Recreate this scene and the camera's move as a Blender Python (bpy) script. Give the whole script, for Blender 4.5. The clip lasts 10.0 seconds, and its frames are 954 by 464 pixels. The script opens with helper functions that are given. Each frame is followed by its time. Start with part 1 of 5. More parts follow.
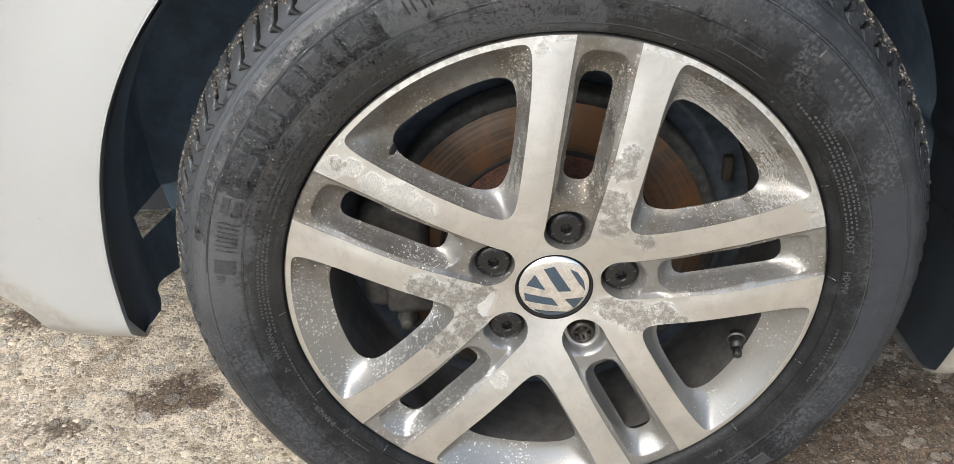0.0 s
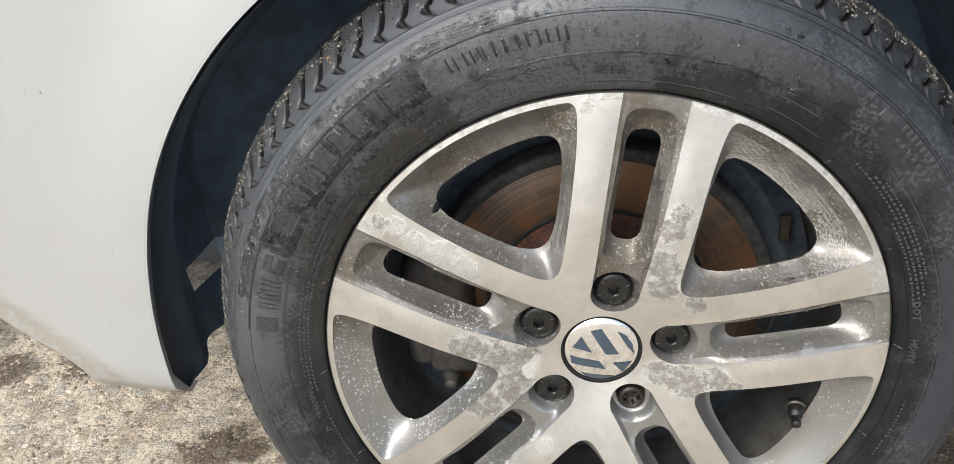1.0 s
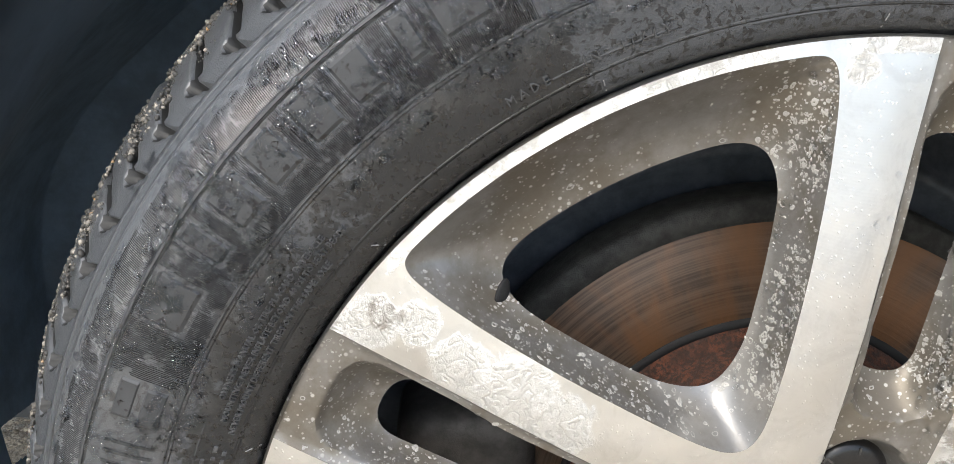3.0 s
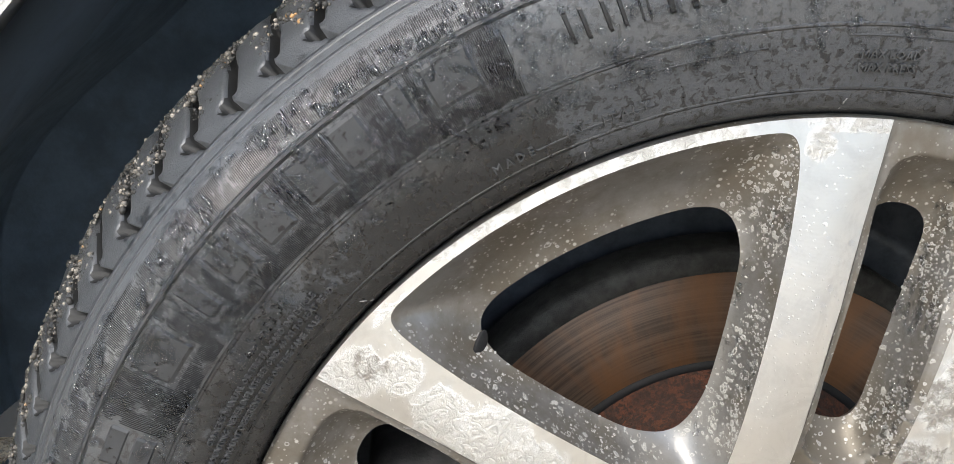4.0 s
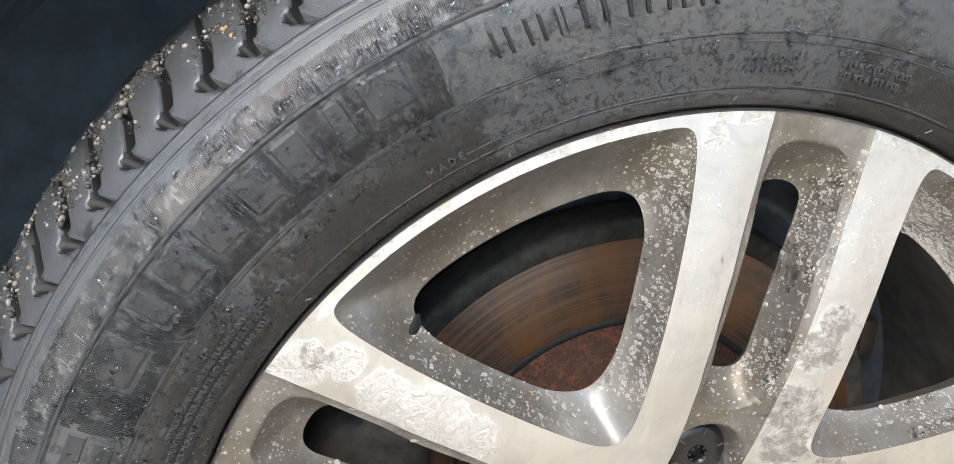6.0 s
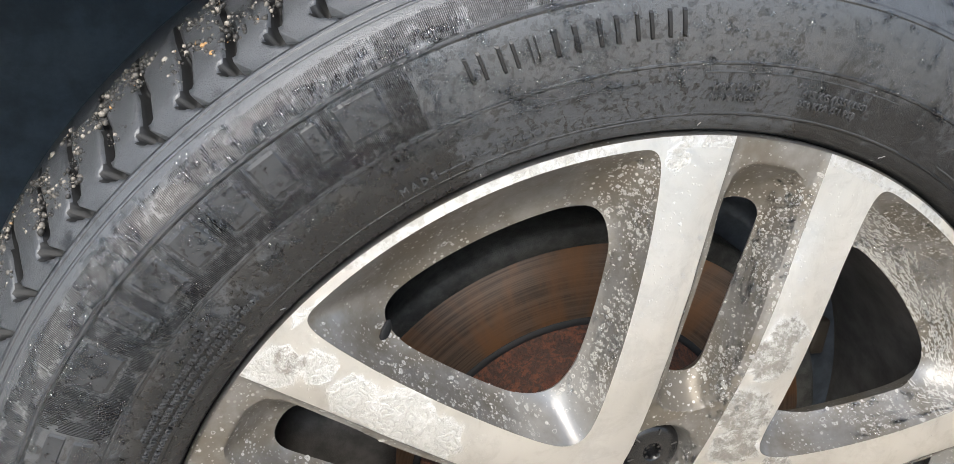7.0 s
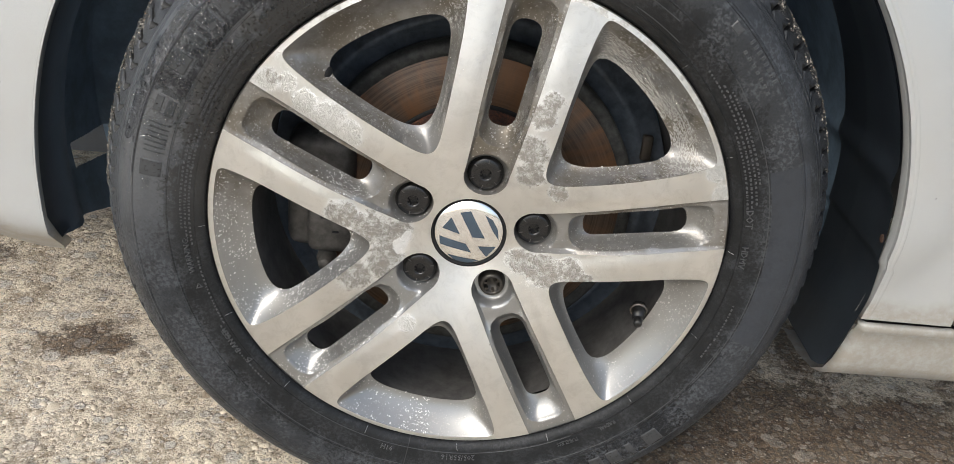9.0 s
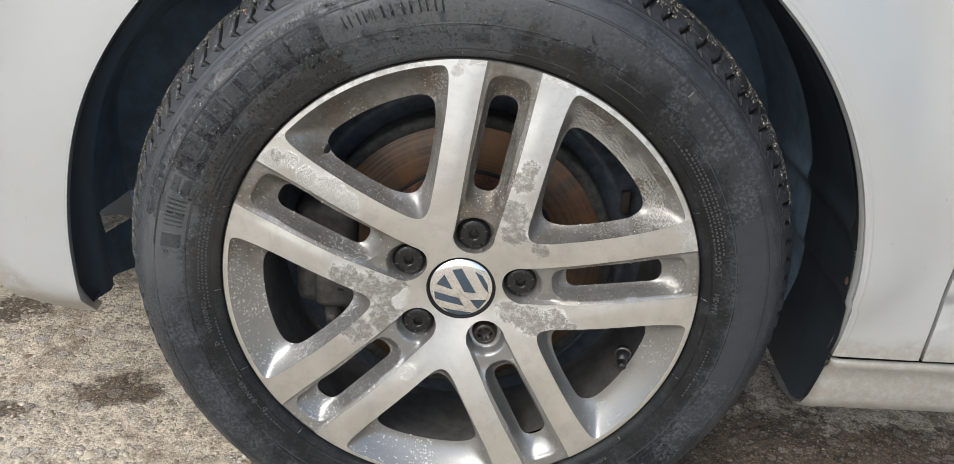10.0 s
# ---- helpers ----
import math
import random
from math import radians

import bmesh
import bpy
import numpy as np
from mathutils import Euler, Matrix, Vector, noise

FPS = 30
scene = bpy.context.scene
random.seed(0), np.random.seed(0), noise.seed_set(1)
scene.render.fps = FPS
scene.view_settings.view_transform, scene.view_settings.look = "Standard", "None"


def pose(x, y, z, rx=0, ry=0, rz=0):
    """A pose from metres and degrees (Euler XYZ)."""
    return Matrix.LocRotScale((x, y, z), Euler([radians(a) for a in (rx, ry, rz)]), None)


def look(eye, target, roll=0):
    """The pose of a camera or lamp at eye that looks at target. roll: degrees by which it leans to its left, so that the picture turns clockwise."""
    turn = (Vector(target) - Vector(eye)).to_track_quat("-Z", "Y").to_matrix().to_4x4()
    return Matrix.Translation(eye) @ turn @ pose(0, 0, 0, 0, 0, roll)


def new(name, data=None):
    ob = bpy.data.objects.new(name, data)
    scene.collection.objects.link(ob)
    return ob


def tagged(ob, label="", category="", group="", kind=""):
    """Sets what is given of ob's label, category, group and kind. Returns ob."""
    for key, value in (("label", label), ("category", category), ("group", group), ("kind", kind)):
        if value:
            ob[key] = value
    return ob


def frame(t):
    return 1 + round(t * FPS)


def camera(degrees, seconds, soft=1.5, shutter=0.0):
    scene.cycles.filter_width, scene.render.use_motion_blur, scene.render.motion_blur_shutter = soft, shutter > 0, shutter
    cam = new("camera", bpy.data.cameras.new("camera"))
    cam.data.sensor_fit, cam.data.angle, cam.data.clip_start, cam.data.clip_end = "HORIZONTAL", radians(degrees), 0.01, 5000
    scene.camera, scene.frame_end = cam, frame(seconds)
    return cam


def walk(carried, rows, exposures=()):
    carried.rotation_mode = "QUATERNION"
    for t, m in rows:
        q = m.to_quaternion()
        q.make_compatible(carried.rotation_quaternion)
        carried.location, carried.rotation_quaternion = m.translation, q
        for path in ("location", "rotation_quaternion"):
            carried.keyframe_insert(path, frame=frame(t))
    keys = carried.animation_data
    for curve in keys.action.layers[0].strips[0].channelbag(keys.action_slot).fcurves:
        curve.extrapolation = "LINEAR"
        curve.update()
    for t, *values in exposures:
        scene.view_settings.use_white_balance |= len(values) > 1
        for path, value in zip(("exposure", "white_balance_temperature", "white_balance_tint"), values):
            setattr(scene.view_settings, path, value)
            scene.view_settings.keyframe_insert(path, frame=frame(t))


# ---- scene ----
cam = camera(56.9, 10.0, soft=0.8)
HUB = 0.300          # height of the wheel's centre over the ground
PATH = [
    (0, -0.0585, -0.5866, 0.4232, 58.37, 1.98, -0.89),
    (0.5, -0.0460, -0.5780, 0.4153, 60.89, 3.35, 1.92),
    (1, -0.0441, -0.5704, 0.4224, 61.74, 3.48, 2.98),
    (1.2, -0.0565, -0.5333, 0.4221, 61.88, 3.01, 2.62),
    (1.5, -0.0849, -0.4179, 0.3813, 61.02, 3.00, 1.95),
    (1.7, -0.1147, -0.3405, 0.3439, 59.95, 2.66, 1.56),
    (2, -0.1259, -0.2892, 0.2821, 62.29, 1.87, 1.58),
    (2.5, -0.1299, -0.2745, 0.2354, 73.00, 0.49, -0.06),
    (4, -0.1533, -0.2853, 0.2624, 73.24, -2.39, -4.43),
    (4.5, -0.1544, -0.2739, 0.2747, 71.37, -2.71, -9.34),
    (5, -0.1618, -0.2871, 0.2855, 69.01, -0.77, -10.54),
    (5.5, -0.1722, -0.2953, 0.2845, 69.58, -1.20, -11.82),
    (7, -0.1789, -0.2996, 0.3176, 66.07, -4.64, -14.18),
    (7.5, -0.1662, -0.3432, 0.3091, 67.16, -5.87, -12.32),
    (8, -0.1160, -0.4419, 0.2952, 66.17, -5.25, -6.65),
    (8.2, -0.0866, -0.5026, 0.2909, 66.91, -5.53, -4.78),
    (8.5, -0.0672, -0.5781, 0.3085, 64.77, -7.07, -4.20),
    (9, -0.0285, -0.6643, 0.3415, 63.13, -5.34, -0.31),
    (9.5, -0.0019, -0.7124, 0.3866, 63.58, -3.88, 0.30),
    (10, 0.0020, -0.7128, 0.3993, 64.72, -2.89, 0.57),
]
EXPOSURES = [(0.0, 1.05, 6400, 7), (1.0, 1.05, 6400, 7), (1.5, 0.94, 6400, 7), (2.0, 1.07, 6400, 7), (2.5, 1.42, 6350, 7), (4.0, 1.28, 6350, 7), (4.6, 1.48, 6350, 7), (5.5, 1.46, 6330, 7), (7.0, 1.38, 6300, 7), (7.5, 1.30, 6330, 7), (8.0, 1.2, 6400, 7), (8.5, 0.96, 6420, 7), (9.0, 0.87, 6420, 7), (9.5, 0.82, 6360, 7), (10.0, 0.76, 6260, 7)]
walk(cam, [(t, pose(x, y, z + HUB, rx, ry, rz)) for t, x, y, z, rx, ry, rz in PATH], EXPOSURES)

# ---------------------------------------------------------------- light
world = bpy.data.worlds.new("sky")
scene.world = world
world.use_nodes = True
wn, wl = world.node_tree.nodes, world.node_tree.links
sky = wn.new("ShaderNodeTexSky")
sky.sky_type, sky.sun_disc = "NISHITA", False
sky.sun_elevation, sky.sun_rotation = radians(48), radians(212)
sky.air_density, sky.dust_density, sky.ozone_density = 1.0, 3.0, 1.0
grey = wn.new("ShaderNodeHueSaturation")
grey.inputs["Saturation"].default_value = 0.75
wl.new(sky.outputs["Color"], grey.inputs["Color"])
wl.new(grey.outputs["Color"], wn["Background"].inputs["Color"])
wn["Background"].inputs["Strength"].default_value = 0.15
sun = new("sun", bpy.data.lights.new("sun", "SUN"))
sun.data.energy, sun.data.angle, sun.data.color = 0.85, radians(28), (1.0, 0.95, 0.88)
sun.matrix_world = look((-1.48, -2.36, 3.1), (0, 0, 0))


# ---------------------------------------------------------------- helpers
def mesh_of(verts, faces, smooth=True):
    bm = bmesh.new()
    vs = [bm.verts.new(v) for v in verts]
    for f in faces:
        try:
            bm.faces.new([vs[i] for i in f])
        except ValueError:
            pass
    for f in bm.faces:
        f.smooth = smooth
    return bm


def part(name, bm, material, parent=None, label="", loc=None):
    me = bpy.data.meshes.new(name)
    bm.to_mesh(me)
    bm.free()
    me.materials.append(material)
    ob = new(name, me)
    ob.parent = parent
    if loc is not None:
        ob.location = loc
    if label:
        tagged(ob, label)
    return ob


def joined(bms):
    out = bmesh.new()
    for b in bms:
        me = bpy.data.meshes.new("tmp")
        b.to_mesh(me)
        b.free()
        out.from_mesh(me)
        bpy.data.meshes.remove(me)
    return out


def lathe(profile, n=160, a0=0.0, a1=360.0, y_axis=True):
    """A surface turned about the y axis; profile: (radius, y)."""
    closed = abs(a1 - a0) >= 360
    m = n if closed else n + 1
    verts, faces = [], []
    for i in range(m):
        a = radians(a0 + (a1 - a0) * i / n)
        for r, y in profile:
            verts.append((r * math.cos(a), y, r * math.sin(a)))
    k = len(profile)
    for i in range(n):
        j = (i + 1) % m
        for p in range(k - 1):
            faces.append((i * k + p, j * k + p, j * k + p + 1, i * k + p + 1))
    return mesh_of(verts, faces)


def inside(poly, pts):
    x, y = pts[:, 0], pts[:, 1]
    res = np.zeros(len(pts), bool)
    px, py = poly[:, 0], poly[:, 1]
    j = len(poly) - 1
    for i in range(len(poly)):
        c = (py[i] > y) != (py[j] > y)
        d = py[j] - py[i]
        xx = (px[j] - px[i]) * (y - py[i]) / (d if d else 1e-12) + px[i]
        res ^= c & (x < xx)
        j = i
    return res


def dist(poly, pts, closed=True):
    a = poly if closed else poly[:-1]
    b = np.roll(poly, -1, 0) if closed else poly[1:]
    best = np.full(len(pts), 1e9)
    for p, q in zip(a, b):
        d = q - p
        t = np.clip(((pts - p) @ d) / (d @ d + 1e-18), 0, 1)
        best = np.minimum(best, np.hypot(*(pts - p - t[:, None] * d).T))
    return best


def fill(outer, holes, step, margin=0.45):
    """Triangles between an outline and its holes, with an even grid of points inside."""
    from mathutils.geometry import delaunay_2d_cdt
    loops = [outer] + holes
    lo, hi = outer.min(0), outer.max(0)
    gx, gy = np.meshgrid(np.arange(lo[0], hi[0], step), np.arange(lo[1], hi[1], step * 0.87))
    gx[1::2] += step / 2
    g = np.stack([gx.ravel(), gy.ravel()], 1)
    g = g[inside(outer, g)]
    for h in holes:
        g = g[~inside(h, g)]
    for l in loops:
        g = g[dist(l, g) > step * margin]
    pts, edges = [], []
    for l in loops:
        s = len(pts)
        pts += [tuple(p) for p in l]
        edges += [(s + i, s + (i + 1) % len(l)) for i in range(len(l))]
    pts += [tuple(p) for p in g]
    v, e, f, *_ = delaunay_2d_cdt([Vector(p) for p in pts], edges, [], 0, 1e-7)
    v = np.array([tuple(p) for p in v])
    f = np.array([t for t in f if len(t) == 3])
    c = v[f].mean(1)
    keep = inside(outer, c)
    for h in holes:
        keep &= ~inside(h, c)
    return v, f[keep]


def smooth01(a, b, x):
    t = np.clip((x - a) / (b - a), 0, 1)
    return t * t * (3 - 2 * t)


def rounded(points, radii, n=7):
    """A closed outline with its corners rounded."""
    out, k = [], len(points)
    for i in range(k):
        p, a, b = (np.array(points[j % k], float) for j in (i, i - 1, i + 1))
        r = radii[i]
        if r <= 0:
            out.append(p)
            continue
        u, w = (a - p) / np.linalg.norm(a - p), (b - p) / np.linalg.norm(b - p)
        s, e = p + u * r, p + w * r
        for q in range(n + 1):
            t = q / n
            out.append((1 - t) ** 2 * s + 2 * t * (1 - t) * p + t * t * e)
    return np.array(out)


def resample(poly, step):
    out = []
    for a, b in zip(poly, np.roll(poly, -1, 0)):
        n = max(1, int(round(np.linalg.norm(b - a) / step)))
        out += [a + (b - a) * i / n for i in range(n)]
    return np.array(out)


def eased(poly, passes):
    """A closed outline with its corners worn round."""
    for _ in range(passes):
        poly = 0.5 * poly + 0.25 * (np.roll(poly, 1, 0) + np.roll(poly, -1, 0))
    return poly


def turned(pts, deg):
    c, s = math.cos(radians(deg)), math.sin(radians(deg))
    return pts @ np.array([[c, s], [-s, c]])


# ---------------------------------------------------------------- materials
class Mat:
    """A small builder for node materials."""

    def __init__(self, name):
        self.m = bpy.data.materials.new(name)
        self.m.use_nodes = True
        self.t = self.m.node_tree
        self.b = self.t.nodes["Principled BSDF"]
        tc = self.t.nodes.new("ShaderNodeTexCoord")
        self.co = tc.outputs["Object"]

    def node(self, kind, **ins):
        n = self.t.nodes.new(kind)
        for k, v in ins.items():
            self.put(n, k, v)
        return n

    def put(self, n, key, v):
        s = n.inputs[key if not str(key).startswith("i") or not key[1:].isdigit() else int(key[1:])]
        if isinstance(v, bpy.types.NodeSocket):
            self.t.links.new(v, s)
        else:
            s.default_value = v

    def set(self, **ins):
        for k, v in ins.items():
            self.put(self.b, k.replace("_", " "), v)
        return self

    def noise(self, scale, detail=5, rough=0.6, co=None, dist=0.0):
        n = self.node("ShaderNodeTexNoise", Scale=scale, Detail=detail, Roughness=rough, Distortion=dist)
        self.t.links.new(co or self.co, n.inputs["Vector"])
        return n.outputs["Fac"]

    def voronoi(self, scale, co=None, feature="F1"):
        n = self.node("ShaderNodeTexVoronoi", Scale=scale)
        n.feature = feature
        self.t.links.new(co or self.co, n.inputs["Vector"])
        return n.outputs["Distance"]

    def ramp(self, fac, a, b, lo=0.0, hi=1.0):
        n = self.node("ShaderNodeMapRange", Value=fac)
        n.interpolation_type = "SMOOTHSTEP"
        for i, v in ((1, a), (2, b), (3, lo), (4, hi)):
            n.inputs[i].default_value = v
        return n.outputs[0]

    def math(self, op, a, b=None, c=None):
        n = self.t.nodes.new("ShaderNodeMath")
        n.operation = op
        for i, v in enumerate((a, b, c)):
            if v is not None:
                self.put(n, "i%d" % i, v)
        return n.outputs[0]

    def mix(self, fac, a, b):
        n = self.t.nodes.new("ShaderNodeMix")
        n.data_type = "RGBA"
        for s, v in ((n.inputs[0], fac), (n.inputs[6], a), (n.inputs[7], b)):
            if isinstance(v, bpy.types.NodeSocket):
                self.t.links.new(v, s)
            else:
                s.default_value = v if not isinstance(v, tuple) else (*v, 1.0)
        return n.outputs[2]

    def bump(self, height, strength=0.3, distance=0.001, normal=None):
        n = self.node("ShaderNodeBump", Strength=strength, Distance=distance, Height=height)
        if normal is not None:
            self.t.links.new(normal, n.inputs["Normal"])
        return n.outputs[0]

    def polar(self):
        s = self.node("ShaderNodeSeparateXYZ", Vector=self.co)
        x, y, z = s.outputs
        r = self.math("SQRT", self.math("ADD", self.math("MULTIPLY", x, x), self.math("MULTIPLY", z, z)))
        return r, self.math("ARCTAN2", z, x), y


def rgb(r, g, b):
    return (r, g, b, 1.0)


def machined_alloy():
    m = Mat("machined_alloy")
    r, a, y = m.polar()
    co = m.co
    # spots of corrosion round the hub and along some spokes: (x, z, radius)
    dirty = [(-0.108, 0.014, 0.022), (-0.085, 0.003, 0.026), (-0.064, -0.004, 0.026), (-0.095, -0.040, 0.026), (-0.071, -0.028, 0.026),
             (0.049, 0.115, 0.018), (0.055, 0.128, 0.014), (0.044, 0.085, 0.022), (0.045, 0.064, 0.020), (0.070, 0.050, 0.014), (0.067, -0.026, 0.026), (0.088, -0.022, 0.020),
             (0.103, -0.030, 0.012), (0.046, -0.020, 0.020), (-0.163, 0.127, 0.007)]
    pale = [(-0.105, 0.086, 0.022), (-0.120, 0.098, 0.024), (-0.138, 0.110, 0.016), (-0.168, 0.124, 0.015), (-0.153, 0.124, 0.013), (0.197, 0.078, 0.013), (0.205, 0.060, 0.012),
            (-0.012, 0.209, 0.008), (-0.060, -0.006, 0.010), (-0.047, -0.087, 0.013), (-0.060, -0.080, 0.010)]
    xyz = m.node("ShaderNodeSeparateXYZ", Vector=co).outputs

    def spread(spots):
        out = None
        for sx, sz, sr in spots:
            dx, dz = m.math("SUBTRACT", xyz[0], sx), m.math("SUBTRACT", xyz[2], sz)
            d = m.math("SQRT", m.math("ADD", m.math("MULTIPLY", dx, dx), m.math("MULTIPLY", dz, dz)))
            w = m.ramp(d, sr * 0.25, sr * 1.15, 1.0, 0.0)
            out = w if out is None else m.math("MAXIMUM", out, w)
        return out
    soiled = spread(dirty)
    near = m.math("MAXIMUM", soiled, spread(pale))
    lip = m.math("MULTIPLY", m.ramp(r, 0.2120, 0.2150), m.math("MULTIPLY", m.ramp(m.noise(40, 4), 0.34, 0.52), m.ramp(xyz[2], 0.02, 0.12)))
    near = m.math("MAXIMUM", near, m.math("MULTIPLY", lip, 0.78))
    blot = m.noise(150, 9, 0.78, dist=0.5)
    fine = m.noise(520, 4, 0.6, dist=1.2)
    sum_ = m.math("ADD", m.math("MULTIPLY", near, 0.50), blot)
    corr = m.ramp(sum_, 0.77, 0.93)
    rim_ = m.math("MULTIPLY", m.ramp(sum_, 0.76, 0.84), m.ramp(sum_, 0.84, 0.93, 1.0, 0.0))
    # worm-like blisters under the lacquer
    wob = m.node("ShaderNodeTexNoise", Scale=140.0, Detail=3.0, Vector=co).outputs["Color"]
    wv_ = m.node("ShaderNodeVectorMath", i0=co)
    wv_.operation = "MULTIPLY_ADD"
    m.put(wv_, "i1", (1.0, 1.0, 1.0))
    sc_ = m.node("ShaderNodeVectorMath", i0=wob, i1=(0.012, 0.012, 0.012))
    sc_.operation = "MULTIPLY"
    m.put(wv_, "i2", sc_.outputs[0])
    curl = m.math("ABSOLUTE", m.math("SUBTRACT", m.voronoi(150, wv_.outputs[0]), 0.42))
    worm = m.ramp(curl, 0.05, 0.15, 1.0, 0.0)
    veins = m.math("ABSOLUTE", m.math("SUBTRACT", m.noise(230, 5, 0.6, dist=2.0), 0.5))
    veins = m.math("MAXIMUM", m.ramp(veins, 0.0, 0.045, 1.0, 0.0), m.math("MULTIPLY", m.ramp(curl, 0.13, 0.2), m.ramp(curl, 0.2, 0.3, 0.8, 0.0)))
    soil = m.math("MULTIPLY", m.ramp(m.noise(150, 7, 0.75), 0.41, 0.54), m.ramp(soiled, 0.0, 0.35))
    drops = m.ramp(m.voronoi(450), 0.11, 0.19, 1.0, 0.0)
    big = m.ramp(m.voronoi(170), 0.08, 0.13, 1.0, 0.0)
    specks = m.math("MAXIMUM", m.math("MULTIPLY", drops, m.ramp(m.noise(40, 3), 0.38, 0.52)), m.math("MULTIPLY", big, m.ramp(m.noise(33, 3, 0.5, dist=1.0), 0.55, 0.64)))
    base = m.mix(m.ramp(m.noise(14, 3), 0.35, 0.7), (0.66, 0.660, 0.648), (0.76, 0.76, 0.75))
    pit = m.mix(soil, (0.45, 0.437, 0.405), (0.190, 0.165, 0.130))
    pit = m.mix(m.math("MULTIPLY", veins, m.ramp(soiled, 0.0, 0.5, 0.25, 0.8)), pit, (0.15, 0.135, 0.115))
    pit = m.mix(m.math("MULTIPLY", worm, m.ramp(soiled, 0.0, 0.3, 0.45, 0.22)), pit, (0.52, 0.51, 0.48))
    haze = m.math("MULTIPLY", m.ramp(m.noise(52, 8, 0.74, dist=0.6), 0.46, 0.60), m.ramp(m.noise(260, 5, 0.7), 0.34, 0.56, 0.35, 1.0))
    base = m.mix(m.math("MULTIPLY", haze, 0.24), base, (0.46, 0.452, 0.43))
    base = m.mix(m.math("MULTIPLY", corr, 0.85), base, pit)
    # lacquer flaked away to bright bare metal
    bare = m.ramp(m.math("ADD", spread([(-0.057, -0.014, 0.011), (-0.052, -0.006, 0.008), (0.062, 0.066, 0.009)]), m.math("MULTIPLY", m.math("SUBTRACT", m.noise(120, 6, 0.7), 0.5), 1.6)), 0.52, 0.58)
    base = m.mix(m.math("MULTIPLY", bare, 0.7), base, (0.80, 0.79, 0.77))
    base = m.mix(m.math("MULTIPLY", rim_, 0.15), base, (0.70, 0.69, 0.67))
    base = m.mix(m.math("MULTIPLY", specks, 0.42), base, (0.72, 0.71, 0.69))
    metal = m.math("SUBTRACT", m.math("SUBTRACT", 1.0, m.math("MULTIPLY", corr, 0.45)), m.math("MULTIPLY", specks, 0.4))
    rough = m.math("ADD", m.math("ADD", m.math("ADD", 0.285, m.math("MULTIPLY", haze, 0.07)), m.math("MULTIPLY", fine, 0.08)), m.math("MULTIPLY", corr, 0.20))
    lathe_lines = m.math("SINE", m.math("MULTIPLY", r, 14000.0))
    n1 = m.bump(lathe_lines, 0.03, 0.0002)
    relief = m.math("ADD", m.math("MULTIPLY", corr, m.math("SUBTRACT", m.math("ADD", m.math("MULTIPLY", fine, 1.0), worm), veins)), m.math("ADD", m.math("MULTIPLY", specks, 0.5), m.math("MULTIPLY", rim_, 0.5)))
    n2 = m.bump(relief, 0.32, 0.0012, n1)
    tang = m.t.nodes.new("ShaderNodeTangent")
    tang.direction_type, tang.axis = "RADIAL", "Y"
    m.set(Base_Color=base, Metallic=m.math("MAXIMUM", metal, 0.1), Roughness=rough, Normal=n2, Anisotropic=0.6, Anisotropic_Rotation=0.25, Tangent=tang.outputs[0], Coat_Weight=0.45, Coat_Roughness=m.math("ADD", 0.10, m.math("MULTIPLY", corr, 0.3)), Coat_Normal=m.bump(relief, 0.35, 0.0010))
    return m.m


def painted_alloy():
    m = Mat("painted_alloy")
    m.co = m.node("ShaderNodeNewGeometry").outputs["Position"]
    sp = m.ramp(m.voronoi(210), 0.09, 0.2, 1.0, 0.0)
    sp2 = m.ramp(m.voronoi(420), 0.12, 0.24, 1.0, 0.0)
    mask = m.ramp(m.noise(22, 4), 0.42, 0.60)
    sp = m.math("MULTIPLY", m.math("MAXIMUM", sp, m.math("MULTIPLY", sp2, 0.6)), mask)
    dirt = m.ramp(m.noise(22, 6, 0.65), 0.36, 0.64)
    # less dirt, a paler base and smoother finish towards the wheel's lower half
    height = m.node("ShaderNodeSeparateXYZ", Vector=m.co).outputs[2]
    lower_half = m.ramp(m.math("ADD", height, m.math("MULTIPLY", m.noise(11, 4), 0.10)), 0.40, 0.29)
    dirt = m.math("MULTIPLY", dirt, m.math("SUBTRACT", 1.0, m.math("MULTIPLY", lower_half, 0.75)))
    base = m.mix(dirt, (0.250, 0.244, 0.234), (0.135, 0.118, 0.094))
    base = m.mix(m.math("MULTIPLY", lower_half, 0.8), base, m.mix(dirt, (0.275, 0.274, 0.268), (0.19, 0.18, 0.165)))
    base = m.mix(m.math("MULTIPLY", sp, 0.45), base, (0.70, 0.68, 0.63))
    metal = m.math("SUBTRACT", 0.72, m.math("ADD", m.math("MULTIPLY", dirt, 0.25), m.math("MULTIPLY", sp, 0.45)))
    rough = m.math("ADD", m.math("SUBTRACT", 0.34, m.math("MULTIPLY", lower_half, 0.06)), m.math("ADD", m.math("MULTIPLY", dirt, 0.08), m.math("MULTIPLY", m.noise(900, 2), 0.08)))
    n = m.bump(m.math("ADD", m.noise(700, 2), m.math("MULTIPLY", sp, 1.2)), 0.09, 0.0008)
    m.set(Base_Color=base, Metallic=m.math("MAXIMUM", metal, 0.05), Roughness=rough, Normal=n)
    return m.m


